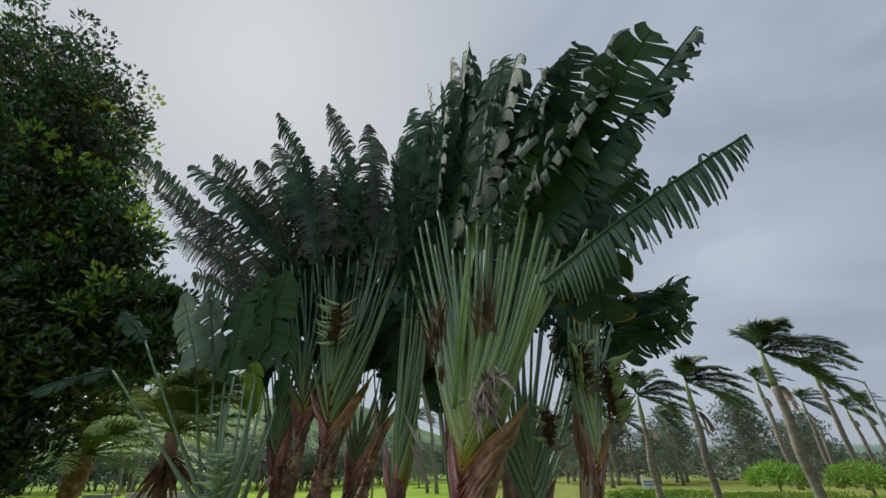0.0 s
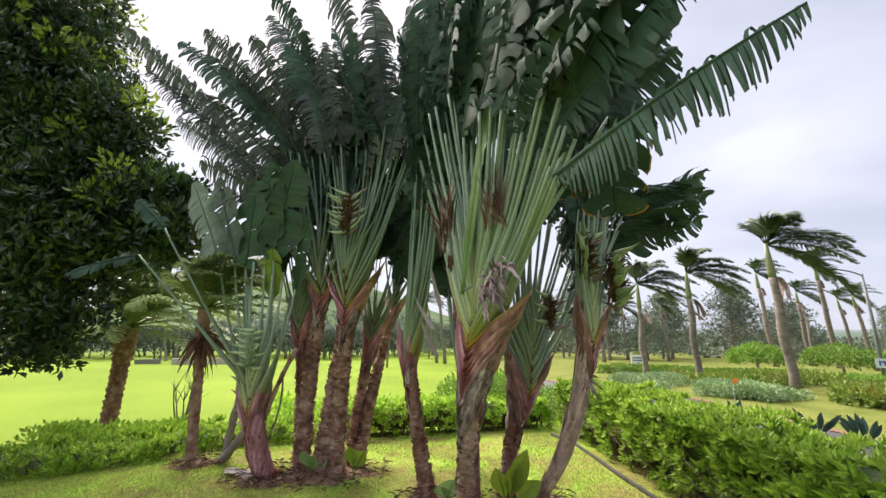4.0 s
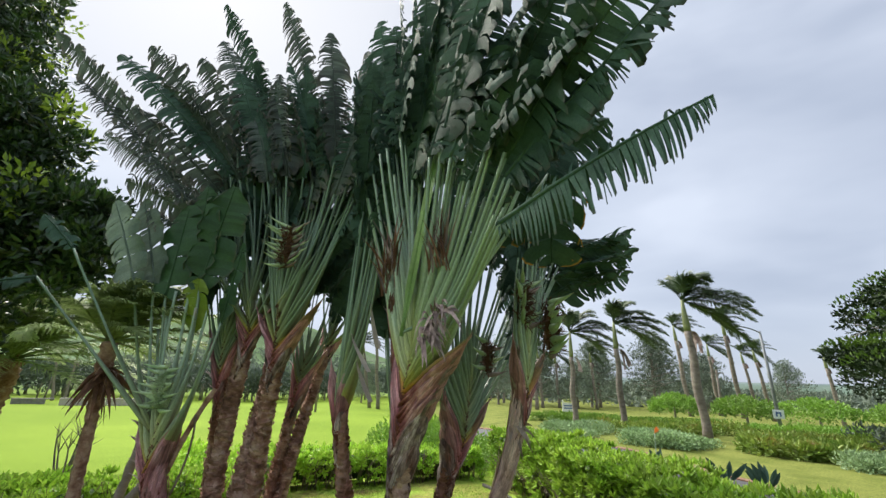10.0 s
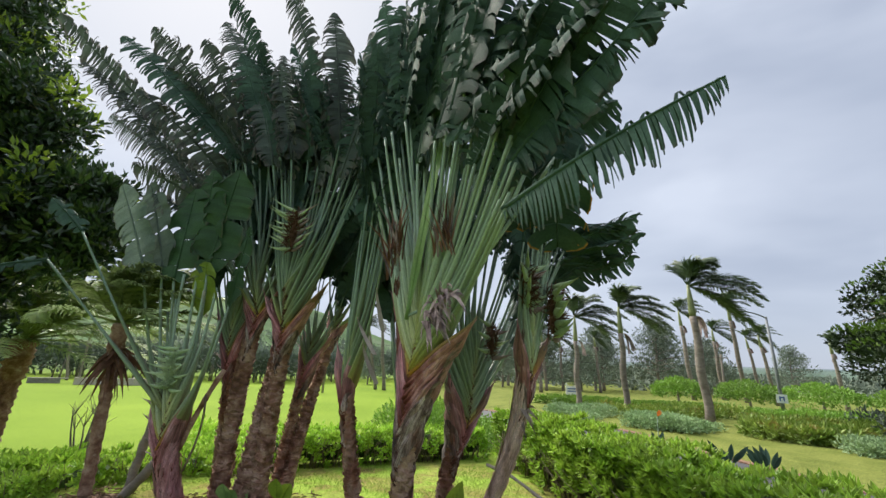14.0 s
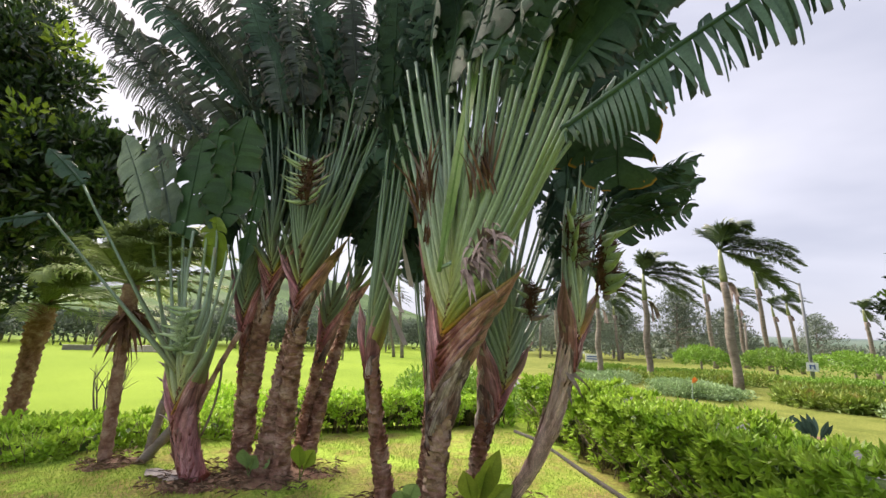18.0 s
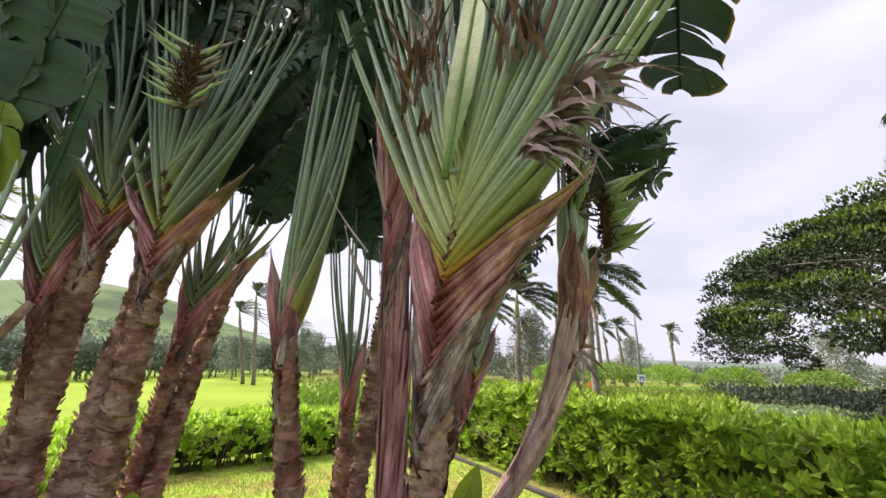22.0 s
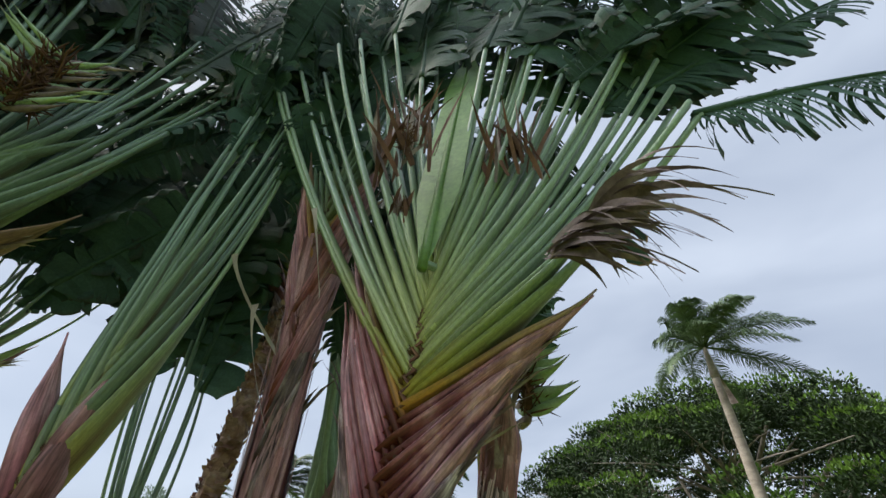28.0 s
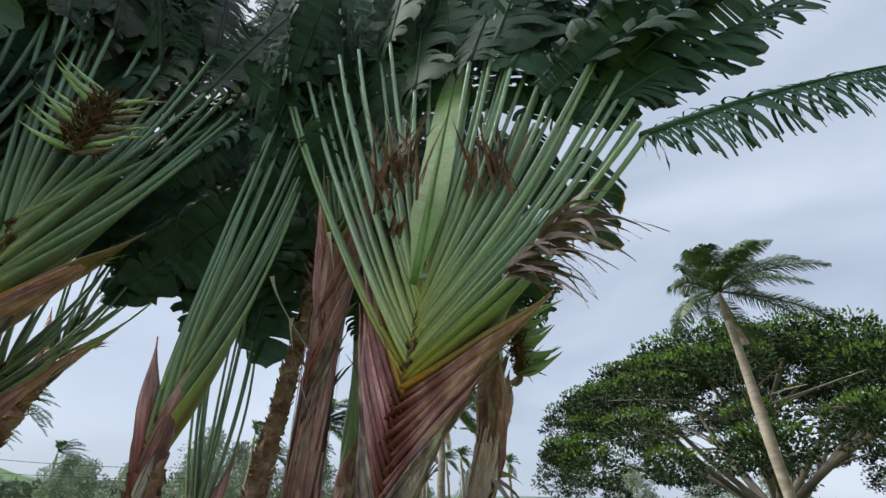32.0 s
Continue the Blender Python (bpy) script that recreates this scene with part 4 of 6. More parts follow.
def ragged_strip(start, lead, drop, length, width, mat, name, label=""):
    """One narrow withered strip that sets out along lead and bends towards drop, twisting on its way."""
    geo = Geo()
    pts = bezier(start, start + lead * length * 0.55, start + lead * length * 0.6 + drop * length * 0.6, 8)
    side = lead.cross(any_way()).normalized()
    turned = lead.cross(side)
    spin = rnd(-2.0, 2.0)
    left, right = [], []
    for k, p in enumerate(pts):
        f = k / 8
        w = (side * math.cos(spin * f) + turned * math.sin(spin * f)) * width * (0.6 + 1.6 * f * (1 - f)) * (1 - f ** 3 * 0.92)
        left.append(p + w)
        right.append(p - w + Vector((0, 0, width * 0.3 * f)))
    geo.strip(left, right)
    part(name, geo, mat, tree_a, label)


for q, size, count in (((-0.03, 3.50, 2.72), 0.34, 34), ((0.37, 3.21, 2.82), 0.30, 30), ((0.01, 3.53, 2.33), 0.11, 12)):
    q = Vector(q) - na * 0.02
    part("dried_flower", _husks(q - Vector((0, 0, size * 0.15)), Vector((0, 0, 0.6)), size * 0.30), HUSK, tree_a, "tuft of dark brown dried flower husks")
    for k in range(count):
        up = (Vector((0, 0, 1)) + ua * rnd(-0.35, 0.35) - na * rnd(0.0, 0.25)).normalized()
        ragged_strip(q + ua * rnd(-0.14, 0.14) * size / 0.3 - Vector((0, 0, size * rnd(0.2, 1.0))), up, (up + any_way() * 0.6).normalized(), size * rnd(0.6, 1.3), 0.011, HUSK if k % 3 else DEAD, "dried_bract")
for k in range(64):
    f = random.random()
    root = Vector((0.24, 3.09, 1.97)) + (ua * 0.26 + Vector((0, 0, 0.22))) * f - na * rnd(-0.02, 0.08)
    lead = (ua * rnd(0.2, 1.0) - na * rnd(-0.2, 0.7) + Vector((0, 0, rnd(-0.2, 0.6)))).normalized()
    ragged_strip(root, lead, (Vector((0, 0, -1)) + ua * rnd(0.0, 0.9) + any_way() * 0.35).normalized(), rnd(0.16, 0.44), rnd(0.010, 0.020), DEAD, "dried_leaf", "withered grey-brown leaf" if k == 0 else "")
# a broad old leaf hanging behind the lowest stalks, its edge turned orange
notch_a = Vector((0.245, 3.635, 1.62))
for p_a, p_b, half_a in ((Vector((1.22, 2.98, 3.40)), Vector((1.27, 3.10, 2.66)), 0.36), (Vector((0.90, 3.20, 3.55)), Vector((0.98, 3.25, 2.85)), 0.30)):
    geo = stalk(notch_a + va * 0.3, notch_a.lerp(p_a, 0.5) + Vector((0, 0, 0.1)), p_a, na, 0.03, 0.018, 0.03, 0.018)
    hanging = part("leaf_stalk", geo, PETIOLE, tree_a)
    part("leaf", blade(p_a, p_b, unit(0.9, -0.42, 0.1), half_a, 0.55, 0.12, 0.5, WIND * 0.15), LEAF_OLD, hanging, "old hanging leaf with an orange edge")

CROWN_C = [(-1, 0.0, (-0.80, 1.75), (-1.65, 3.20), 55, ""), (1, 0.0, (0.62, 1.75), (1.05, 2.85), 60, ""), (-1, 0.12, (-0.60, 2.60), (-1.98, 5.06), -60, ""), (1, 0.1, (0.80, 2.30), (1.08, 4.59), -55, ""), (-1, 0.25, (-0.38, 2.60), (-1.97, 5.68), 65, ""),
           (1, 0.22, (0.70, 2.45), (0.63, 4.53), 60, ""), (-1, 0.4, (-0.45, 2.45), (-1.24, 4.56), 70, ""), (1, 0.36, (0.42, 2.60), (0.03, 4.88), -65, ""), (-1, 0.55, (-0.25, 2.35), (-0.80, 4.25), -60, ""), (1, 0.5, (0.20, 2.70), (-0.90, 5.66), 65, ""),
           (-1, 0.7, (-0.10, 2.40), (-0.30, 4.30), 75, ""), (1, 0.65, (0.30, 2.25), (0.20, 4.15), -70, ""), (1, 0.8, (0.50, 2.05), (0.90, 3.70), 70, "")]
CROWN_D = [(-1, 0.0, (-0.90, 1.45), (-1.95, 1.95), 60, ""), (1, 0.0, (0.30, 1.90), (0.50, 3.30), 60, ""), (-1, 0.1, (-1.05, 1.80), (-3.56, 4.27), 60, ""), (1, 0.15, (0.12, 2.05), (0.10, 3.70), -65, ""), (-1, 0.2, (-0.62, 2.15), (-2.61, 4.03), -70, ""),
           (-1, 0.3, (-0.68, 2.45), (-2.23, 4.21), 70, ""), (-1, 0.42, (-0.66, 2.65), (-1.49, 4.13), 65, ""), (-1, 0.06, (-0.95, 1.60), (-2.45, 2.67), 80, ""), (-1, 0.15, (-1.10, 1.70), (-3.00, 3.50), -50, ""), (-1, 0.35, (-0.50, 2.30), (-1.90, 3.55), 75, ""),
           (-1, 0.55, (-0.25, 2.30), (-0.85, 3.90), -65, ""), (1, 0.45, (-0.05, 2.25), (-0.30, 3.85), 60, ""), (-1, 0.25, (-0.80, 1.95), (-2.10, 3.05), -75, "")]
for q, w in (((-0.10, 3.78, 1.95), (-0.12, 0.06, 0.5)), ((-0.16, 3.86, 1.75), (-0.25, 0.15, 0.42)), ((-0.12, 3.84, 1.5), (-0.2, 0.0, 0.45))):
    geo = Geo()
    q, w = Vector(q), Vector(w)
    pts = bezier(q, q + w * 0.6 + any_way() * 0.04, q + w * 0.8, 6)
    wide = [na * x for x in (0.03, 0.034, 0.03, 0.026, 0.02, 0.012, 0.002)]
    geo.strip([p + e - ua * 0.02 for p, e in zip(pts, wide)], [p - e + ua * 0.01 for p, e in zip(pts, wide)])
    part("papery_sheath", geo, PAPER, tree_a, "pale papery strip of dry sheath")
CROWN_SHORT = [(-1, 0.0, (-0.85, 1.95), (-1.45, 3.10), 85, "pale"), (1, 0.0, (0.42, 1.35), None, 60, ""), (-1, 0.08, (-0.62, 2.00), (-1.10, 3.15), 80, "pale"), (1, 0.1, (0.36, 1.55), (0.55, 2.50), 70, ""), (-1, 0.2, (-0.40, 1.85), (-0.38, 3.05), 85, "broad"),
               (1, 0.22, (0.05, 1.95), (0.30, 3.25), -80, "broad"), (-1, 0.3, (-0.25, 1.90), None, 0, ""), (1, 0.35, (0.20, 1.75), None, 70, ""), (-1, 0.4, (-0.50, 1.45), None, 60, ""), (1, 0.45, (0.00, 1.45), (0.06, 2.05), 80, "lime"),
               (-1, 0.5, (-0.30, 1.60), None, 60, ""), (1, 0.6, (0.10, 1.70), None, 60, ""), (-1, 0.65, (-0.12, 2.05), (-0.15, 3.30), 75, "broad"), (1, 0.8, (0.04, 1.60), None, 60, "")]
GROVE = [
    dict(base=(-0.21, 4.75, 0.0), knee=(-0.36, 4.75, 0.6), notch=(-0.45, 4.66, 1.30), lateral=(0.75, -0.66), label="slim traveller's palm with a narrow upright stalk fan", trunk_mat=BARK_RUST, lean=5, per_side=8, dry_spread=(3, 6), spread=(5, 8), reach=(1.8, 2.4), seam=0.5, dry=6, r0=0.088, r1=0.085, slim=0.9, braid=0.45, leaf_len=(1.5, 2.0)),
    dict(base=(-1.42, 5.5, -0.02), knee=(-1.42, 5.5, 1.0), notch=(-1.32, 5.38, 1.98), lateral=(0.95, -0.30), leaves=CROWN_C, label="tall traveller's palm with a dark trunk and a broad fan", lean=-4, forward=8, per_side=11, spread=(38, 34), reach=(1.7, 2.3), seam=0.62, dry=11, r0=0.108, r1=0.118, leaf_len=(2.2, 3.0), half=0.36, extra=14, worn=0.45, torn=(0.8, 0.97), sag=1.1, slim=1.2),
    dict(base=(-1.86, 5.6, -0.02), knee=(-1.90, 5.6, 1.1), notch=(-1.74, 5.55, 2.15), lateral=(1.0, 0.0), leaves=CROWN_D, label="traveller's palm with a leaning ringed trunk", lean=-14, per_side=10, spread=(34, 24), reach=(1.9, 2.5), seam=0.6, dry=11, r0=0.108, r1=0.118, leaf_len=(2.4, 3.0), half=0.34, extra=6, slim=1.1, worn=0.6, torn=(0.82, 0.98), sag=1.1),
    dict(base=(-2.16, 5.25, 0.0), knee=(-2.34, 5.22, 0.35), notch=(-2.37, 5.22, 0.70), lateral=(0.95, -0.30), leaves=CROWN_SHORT, label="short traveller's palm with a low green fan", trunk_mat=SHEATH_RED, lean=-2, per_side=7, spread=(22, 24), reach=(1.1, 1.6), seam=0.7, dry=11, braid=0.5, r0=0.125, r1=0.12, leaf_len=(0.8, 1.1), half=0.18, slim=1.25, torn=(0.05, 0.45), sag=0.45, leaf_from=0.15, stalk_mat=PETIOLE, twist=(50, 88), leaf_mat=LEAF_MID, shaggy=True),
    dict(base=(0.60, 4.80, 0.0), knee=(0.64, 4.80, 0.5), notch=(0.78, 4.72, 1.08), lateral=(0.85, 0.52), label="traveller's palm behind, fan leaning towards the hedge", trunk_mat=BARK_RUST, lean=12, per_side=13, spread=(34, 30), reach=(1.3, 1.8), seam=0.75, slim=1.3, dry=12, braid=0.5, r0=0.085, r1=0.10, leaf_len=(1.1, 1.5)),
    dict(base=(0.93, 4.85, 0.0), knee=(1.20, 4.18, 0.62), notch=(1.28, 4.02, 1.60), lateral=(0.90, 0.44), label="traveller's palm bowed over the lawn with shaggy pale sheaths", trunk_mat=SHEATH_PALE, dry_spread=(16, 26), lean=8, per_side=10, shaggy=True, leaf_from=0.35, spread=(8, 10), reach=(1.1, 1.5), seam=0.55, dry=8, braid=0.5, r0=0.066, r1=0.085, leaf_len=(1.2, 1.7), stalk_mat=PETIOLE, half=0.38, torn=(0.4, 0.8), slim=0.85),
    dict(base=(0.23, 4.42, 0.0), knee=(0.21, 4.38, 0.9), notch=(0.06, 4.20, 2.45), lateral=(0.6, -0.8), label="traveller's palm half hidden behind the large one", dry_spread=(12, 16), lean=2, per_side=7, spread=(14, 14), reach=(1.6, 2.1), seam=0.5, dry=20, braid=1.25, shaggy=True, trunk_mat=SHEATH_RED, r0=0.075, r1=0.085, slim=0.85, leaf_len=(1.6, 2.1), half=0.38, torn=(0.45, 0.85)),
    dict(base=(0.13, 4.95, 0.0), knee=(0.20, 4.98, 1.2), notch=(0.60, 5.50, 3.10), lateral=(0.85, -0.5), label="traveller's palm with a slender leaning trunk", lean=4, per_side=9, spread=(54, 48), reach=(1.2, 1.7), seam=0.4, dry=4, r0=0.06, r1=0.085, leaf_len=(1.5, 2.0), slim=0.9, half=0.4, torn=(0.45, 0.85), sag=1.1),
    dict(base=(0.22, 5.78, 0.0), knee=(0.21, 5.78, 0.4), notch=(0.21, 5.77, 0.85), lateral=(0.9, -0.4), label="young traveller's palm with a few upright stalks", lean=-4, per_side=6, spread=(10, 7), reach=(1.5, 1.75), seam=0.3, dry=4, r0=0.08, r1=0.08, slim=0.74, leaf_len=(1.6, 2.1), half=0.42, torn=(0.3, 0.7), twist=(30, 85), sag=0.35),
    dict(base=(-1.20, 5.75, -0.03), knee=(-1.12, 6.1, 1.0), notch=(-0.93, 6.6, 2.05), lateral=(0.9, -0.4), label="traveller's palm further back on a thick leaning trunk", lean=12, per_side=5, spread=(26, 26), reach=(0.9, 1.3), seam=0.3, dry=7, r0=0.085, r1=0.095, slim=0.72, braid=0.5, leaf_len=(1.5, 2.0), half=0.40, torn=(0.4, 0.8), twist=(30, 85)),
    dict(base=(-1.32, 5.85, -0.02), knee=(-1.28, 6.0, 0.8), notch=(-1.16, 6.1, 1.55), lateral=(0.9, -0.4), label="young traveller's palm with a reddish stem", lean=8, per_side=6, spread=(22, 22), reach=(0.9, 1.3), seam=0.4, dry=6, braid=0.7, r0=0.07, r1=0.08, slim=0.7, leaf_len=(1.5, 2.0), half=0.40, torn=(0.4, 0.8), twist=(30, 85)),
    dict(base=(-1.98, 5.85, -0.03), knee=(-2.02, 5.85, 0.8), notch=(-2.08, 5.80, 1.66), lateral=(0.95, -0.25), label="traveller's palm with a reddish stem and a low narrow fan", trunk_mat=BARK_RUST, lean=-4, per_side=8, spread=(20, 18), reach=(1.1, 1.5), seam=0.55, dry=9, braid=0.6, r0=0.085, r1=0.10, slim=0.95, leaf_len=(1.3, 1.7), half=0.38, torn=(0.3, 0.7), twist=(30, 85), sag=0.6),
    dict(base=(-1.58, 5.45, -0.02), knee=(-1.55, 5.5, 0.8), notch=(-1.45, 5.85, 2.0), lateral=(0.85, -0.5), label="traveller's palm close behind the tall one", lean=-6, per_side=9, spread=(40, 34), reach=(1.5, 2.0), seam=0.5, dry=5, r0=0.115, r1=0.11, leaf_len=(1.5, 2.0), half=0.3, worn=0.5, torn=(0.7, 0.97)),
]
grove = [fan_tree(**g) for g in GROVE]
bract_cluster(grove[1][0], Vector((-1.33, 5.05, 3.2)), -grove[1][2], 0.30, 22, "brown flower head among green bracts", None, 0.6)
bract_cluster(grove[3][0], Vector((-2.42, 5.1, 1.5)), -grove[3][2], 0.26, 14, "green flower head", BRACT, 0.7, BRACT)
bract_cluster(grove[5][0], Vector((1.31, 4.00, 2.47)), unit(0.6, -0.7, 0.1), 0.27, 12, "flower head of pale green bracts with brown husks")
bract_cluster(grove[5][0], Vector((1.56, 3.95, 2.24)), unit(0.95, -0.3, 0.1), 0.30, 18, "flower head of pale green bracts with brown husks")
random.seed(17)
for k in range(9):
    p_a = Vector((rnd(1.62, 1.86), rnd(4.15, 4.5), 2.62 + 0.07 * k))
    p_b = p_a + Vector((rnd(0.65, 0.95), rnd(-0.25, 0.2), rnd(-0.05, 0.45)))
    blown = part("leaf_stalk", stalk(Vector((1.34, 4.08, 1.9)), Vector((1.45, 4.12, 2.3)), p_a, Vector((0.3, -0.9, 0)), 0.022, 0.012, 0.03, 0.012), PETIOLE, grove[5][0])
    part("leaf", blade(p_a, p_b, unit(rnd(-0.3, 0.3), -0.6, rnd(0.3, 0.9)), 0.30, 0.9, 0.1, 0.6, Vector((1.1, -0.1, 0.1))), LEAF, blown)
bract_cluster(grove[4][0], Vector((1.05, 4.45, 1.95)), unit(0.2, -0.9, 0.2), 0.2, 6, "brown flower head")
dead_bunch(grove[5][0], Vector((1.22, 4.08, 1.35)), unit(0.3, -0.4, -0.8), 8, 0.24)


# ---- hedges ----
def hedge(name, line, depth, height, label, density=95, leaf=(0.108, 0.048), twigs=True, sink=0.0):
    """A clipped hedge along line (its front foot), depth metres deep to the left of the line's way."""
    ob = thing(name, (line[0][0], line[0][1], ground_z(*line[0])), label, "hedge")
    pts = [Vector((x, y, 0)) for x, y in line]
    core, stems, leaves = Geo(), Geo(), Geo()
    for a, b in zip(pts, pts[1:]):
        n = max(1, int((b - a).length / 0.25))
        d = (b - a).normalized()
        inward = Vector((-d.y, d.x, 0))
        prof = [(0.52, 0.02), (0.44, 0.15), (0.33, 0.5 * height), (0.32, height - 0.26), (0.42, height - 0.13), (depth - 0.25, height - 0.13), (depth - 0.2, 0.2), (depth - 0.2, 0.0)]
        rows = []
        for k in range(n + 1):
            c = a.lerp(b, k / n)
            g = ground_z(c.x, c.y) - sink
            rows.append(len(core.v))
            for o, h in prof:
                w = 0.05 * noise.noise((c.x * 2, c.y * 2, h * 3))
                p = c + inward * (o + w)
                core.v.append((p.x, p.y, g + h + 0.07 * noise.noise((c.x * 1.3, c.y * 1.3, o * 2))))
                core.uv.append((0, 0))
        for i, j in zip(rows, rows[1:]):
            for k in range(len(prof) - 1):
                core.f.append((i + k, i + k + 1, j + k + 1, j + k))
        length = (b - a).length
        for k in range(int(length * (depth + height) * density)):
            c = a.lerp(b, random.random())
            g = ground_z(c.x, c.y) - sink
            q = random.random() * (depth + height)
            lump = 0.15 * noise.noise((c.x * 1.7, c.y * 1.7, q * 1.7)) + 0.09 * noise.noise((c.x * 5, c.y * 5, q * 4))
            if q < height:
                if q < 0.42 * height and random.random() < 0.86 - 0.9 * q / height:
                    continue
                p = c + inward * (0.07 - lump + 0.10 * max(0, 0.35 - q)) + Vector((0, 0, g + q))
                face = (-inward + Vector((0, 0, 0.55))).normalized()
            else:
                p = c + inward * (q - height) + Vector((0, 0, g + height + lump - 0.02))
                face = Vector((0, 0, 1))
            p = p - face * (0.0 if k % 3 else rnd(0.08, 0.24))
            face = (face + any_way() * 0.45).normalized()
            s = face.cross(any_way()).normalized()
            t = face.cross(s)
            turn = rnd(0, 6.28)
            for m in range(7):
                w = turn + m * 2.4
                way = (s * math.cos(w) + t * math.sin(w) + face * (0.25 + 0.13 * m)).normalized()
                leaves.leaf(p, way, face.cross(way).normalized(), leaf[0] * rnd(0.7, 1.15), leaf[1] * rnd(0.8, 1.15), 0.2)
        if twigs:
            for k in range(int(length * 46)):
                c = a.lerp(b, random.random())
                g = ground_z(c.x, c.y) - sink
                p = c + inward * rnd(0.12, 0.5) + Vector((0, 0, g - 0.02))
                q = p + Vector((rnd(-0.2, 0.2), rnd(-0.2, 0.2), rnd(0.35, 0.6)))
                stems.tube([p, p.lerp(q, 0.5) + any_way() * 0.04, q - inward * 0.2], [0.008, 0.006, 0.003], 4)
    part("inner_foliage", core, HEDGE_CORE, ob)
    part("outer_foliage", leaves, HEDGE_LEAF, ob, smooth=False, kind="stuff")
    if twigs:
        part("twig_layer", stems, TWIG, ob, kind="stuff")
    return ob


hedge("clipped_hedge", [(4.2, -3.5), (3.3, 0.6), (2.75, 2.6), (2.42, 4.2), (2.28, 5.6), (2.18, 7.3), (2.0, 8.3)][::-1], 1.1, 0.87, "dense bright green clipped hedge along the lawn", 190)
hedge("back_hedge", [(-1.6, 7.2), (-0.6, 7.7), (0.6, 8.2), (2.0, 8.6)], 0.9, 0.52, "bright green hedge behind the palm grove", 130)
hedge("side_hedge", [(-9.0, 4.0), (-6.4, 4.9), (-4.6, 5.7), (-3.2, 6.5), (-1.6, 7.2)], 1.0, 0.42, "low leafy hedge between lawn and field", 130, sink=0.2)
edge = Geo()
edge_line = [Vector((x - 0.06, y, ground_z(x, y) + 0.02)) for x, y in [(3.9, -2.5), (3.15, 0.6), (2.62, 2.6), (2.32, 4.2), (2.18, 5.6), (2.08, 7.3), (1.9, 8.0)]]
edge.tube(edge_line, [0.04] * 7, 6, axis=(1, 0, 0), squash=[0.014] * 7)
tagged(part("lawn_edging", edge, EDGING), "black plastic edging strip along the hedge", "lawn edging")

grove_e = grove[3][0]
for end, tip in (((-3.75, 5.1, 3.0), (-4.1, 5.0, 3.35)), ((-3.95, 5.0, 2.62), (-4.75, 4.9, 2.35))):
    end, tip = Vector(end), Vector(tip)
    start = Vector((-2.42, 5.2, 1.0))
    bow = start.lerp(end, 0.5) + Vector((-0.12, 0, 0.12))
    stem = part("leaf_stalk", stalk(start, bow, end, Vector((0, 1, 0)), 0.03, 0.014, 0.05, 0.014), PETIOLE_DIM, grove_e)
    part("leaf", blade(end, tip, Vector((0.2, 0.5, 0.8)).normalized(), 0.16, 0.8, 0.08, 1.0, WIND * 0.3), LEAF, stem, "limp windblown leaf")


# a dead side stem with a hanging root on the short palm, and a fallen leaf beside it
geo = Geo()
geo.tube(bezier(Vector((-2.30, 5.34, 0.62)), Vector((-2.20, 5.36, 1.05)), Vector((-1.98, 5.38, 1.50)), 8), [0.03 * (1.12 if k % 2 else 0.9) for k in range(9)], 8)
part("side_stem", geo, BARK, grove_e, "reddish stub of a side stem")
geo = Geo()
geo.tube(bezier(Vector((-2.12, 5.34, 1.22)), Vector((-2.05, 5.32, 0.85)), Vector((-2.20, 5.30, 0.42)), 8), [0.012] * 9, 5)
part("hanging_root", geo, TWIG, grove_e)
fallen = tagged(part("fallen_leaf", blade(Vector((-2.25, 5.20, 0.05)), Vector((-2.75, 5.42, 0.05)), Vector((0.3, 0.7, 0.15)).normalized(), 0.09, 0.2, 0.02, 0.1), PAPER), "pale dry fallen leaf on the lawn", "leaf")


# ---- palms with feathered fronds ----
def frond(rachis, half, leaflets=34, hang=0.5, blow=Vector((0, 0, 0)), width=0.028, thick=0.02):
    """A feather leaf on the curve rachis, with narrow leaflets on both sides."""
    geo = Geo()
    n = len(rachis) - 1
    geo.tube(rachis, [thick * (1 - 0.85 * k / n) for k in range(n + 1)], 4)
    for k in range(leaflets):
        s = 0.12 + 0.87 * (k + 0.5) / leaflets
        x = s * n
        i = min(int(x), n - 1)
        p = rachis[i].lerp(rachis[i + 1], x - i)
        d = (rachis[i + 1] - rachis[i]).normalized()
        side = d.cross(Vector((0, 0, 1)))
        side = side.normalized() if side.length > 0.15 else Vector((0, 1, 0))
        length = half * math.sin(math.pi * min(0.97, 0.15 + 0.8 * s)) * rnd(0.85, 1.1)
        for sg in (-1, 1):
            way = (side * sg + d * rnd(0.5, 0.9) + Vector((0, 0, rnd(-0.2, 0.35))) + blow * 0.6).normalized()
            e1 = p + way * length * 0.55
            e2 = e1 + (way + Vector((0, 0, -hang)) + blow).normalized() * length * 0.45
            w = d * width * 0.5
            geo.strip([p + w, e1 + w, e2], [p - w, e1 - w, e2 - w * 0.1])
    return geo


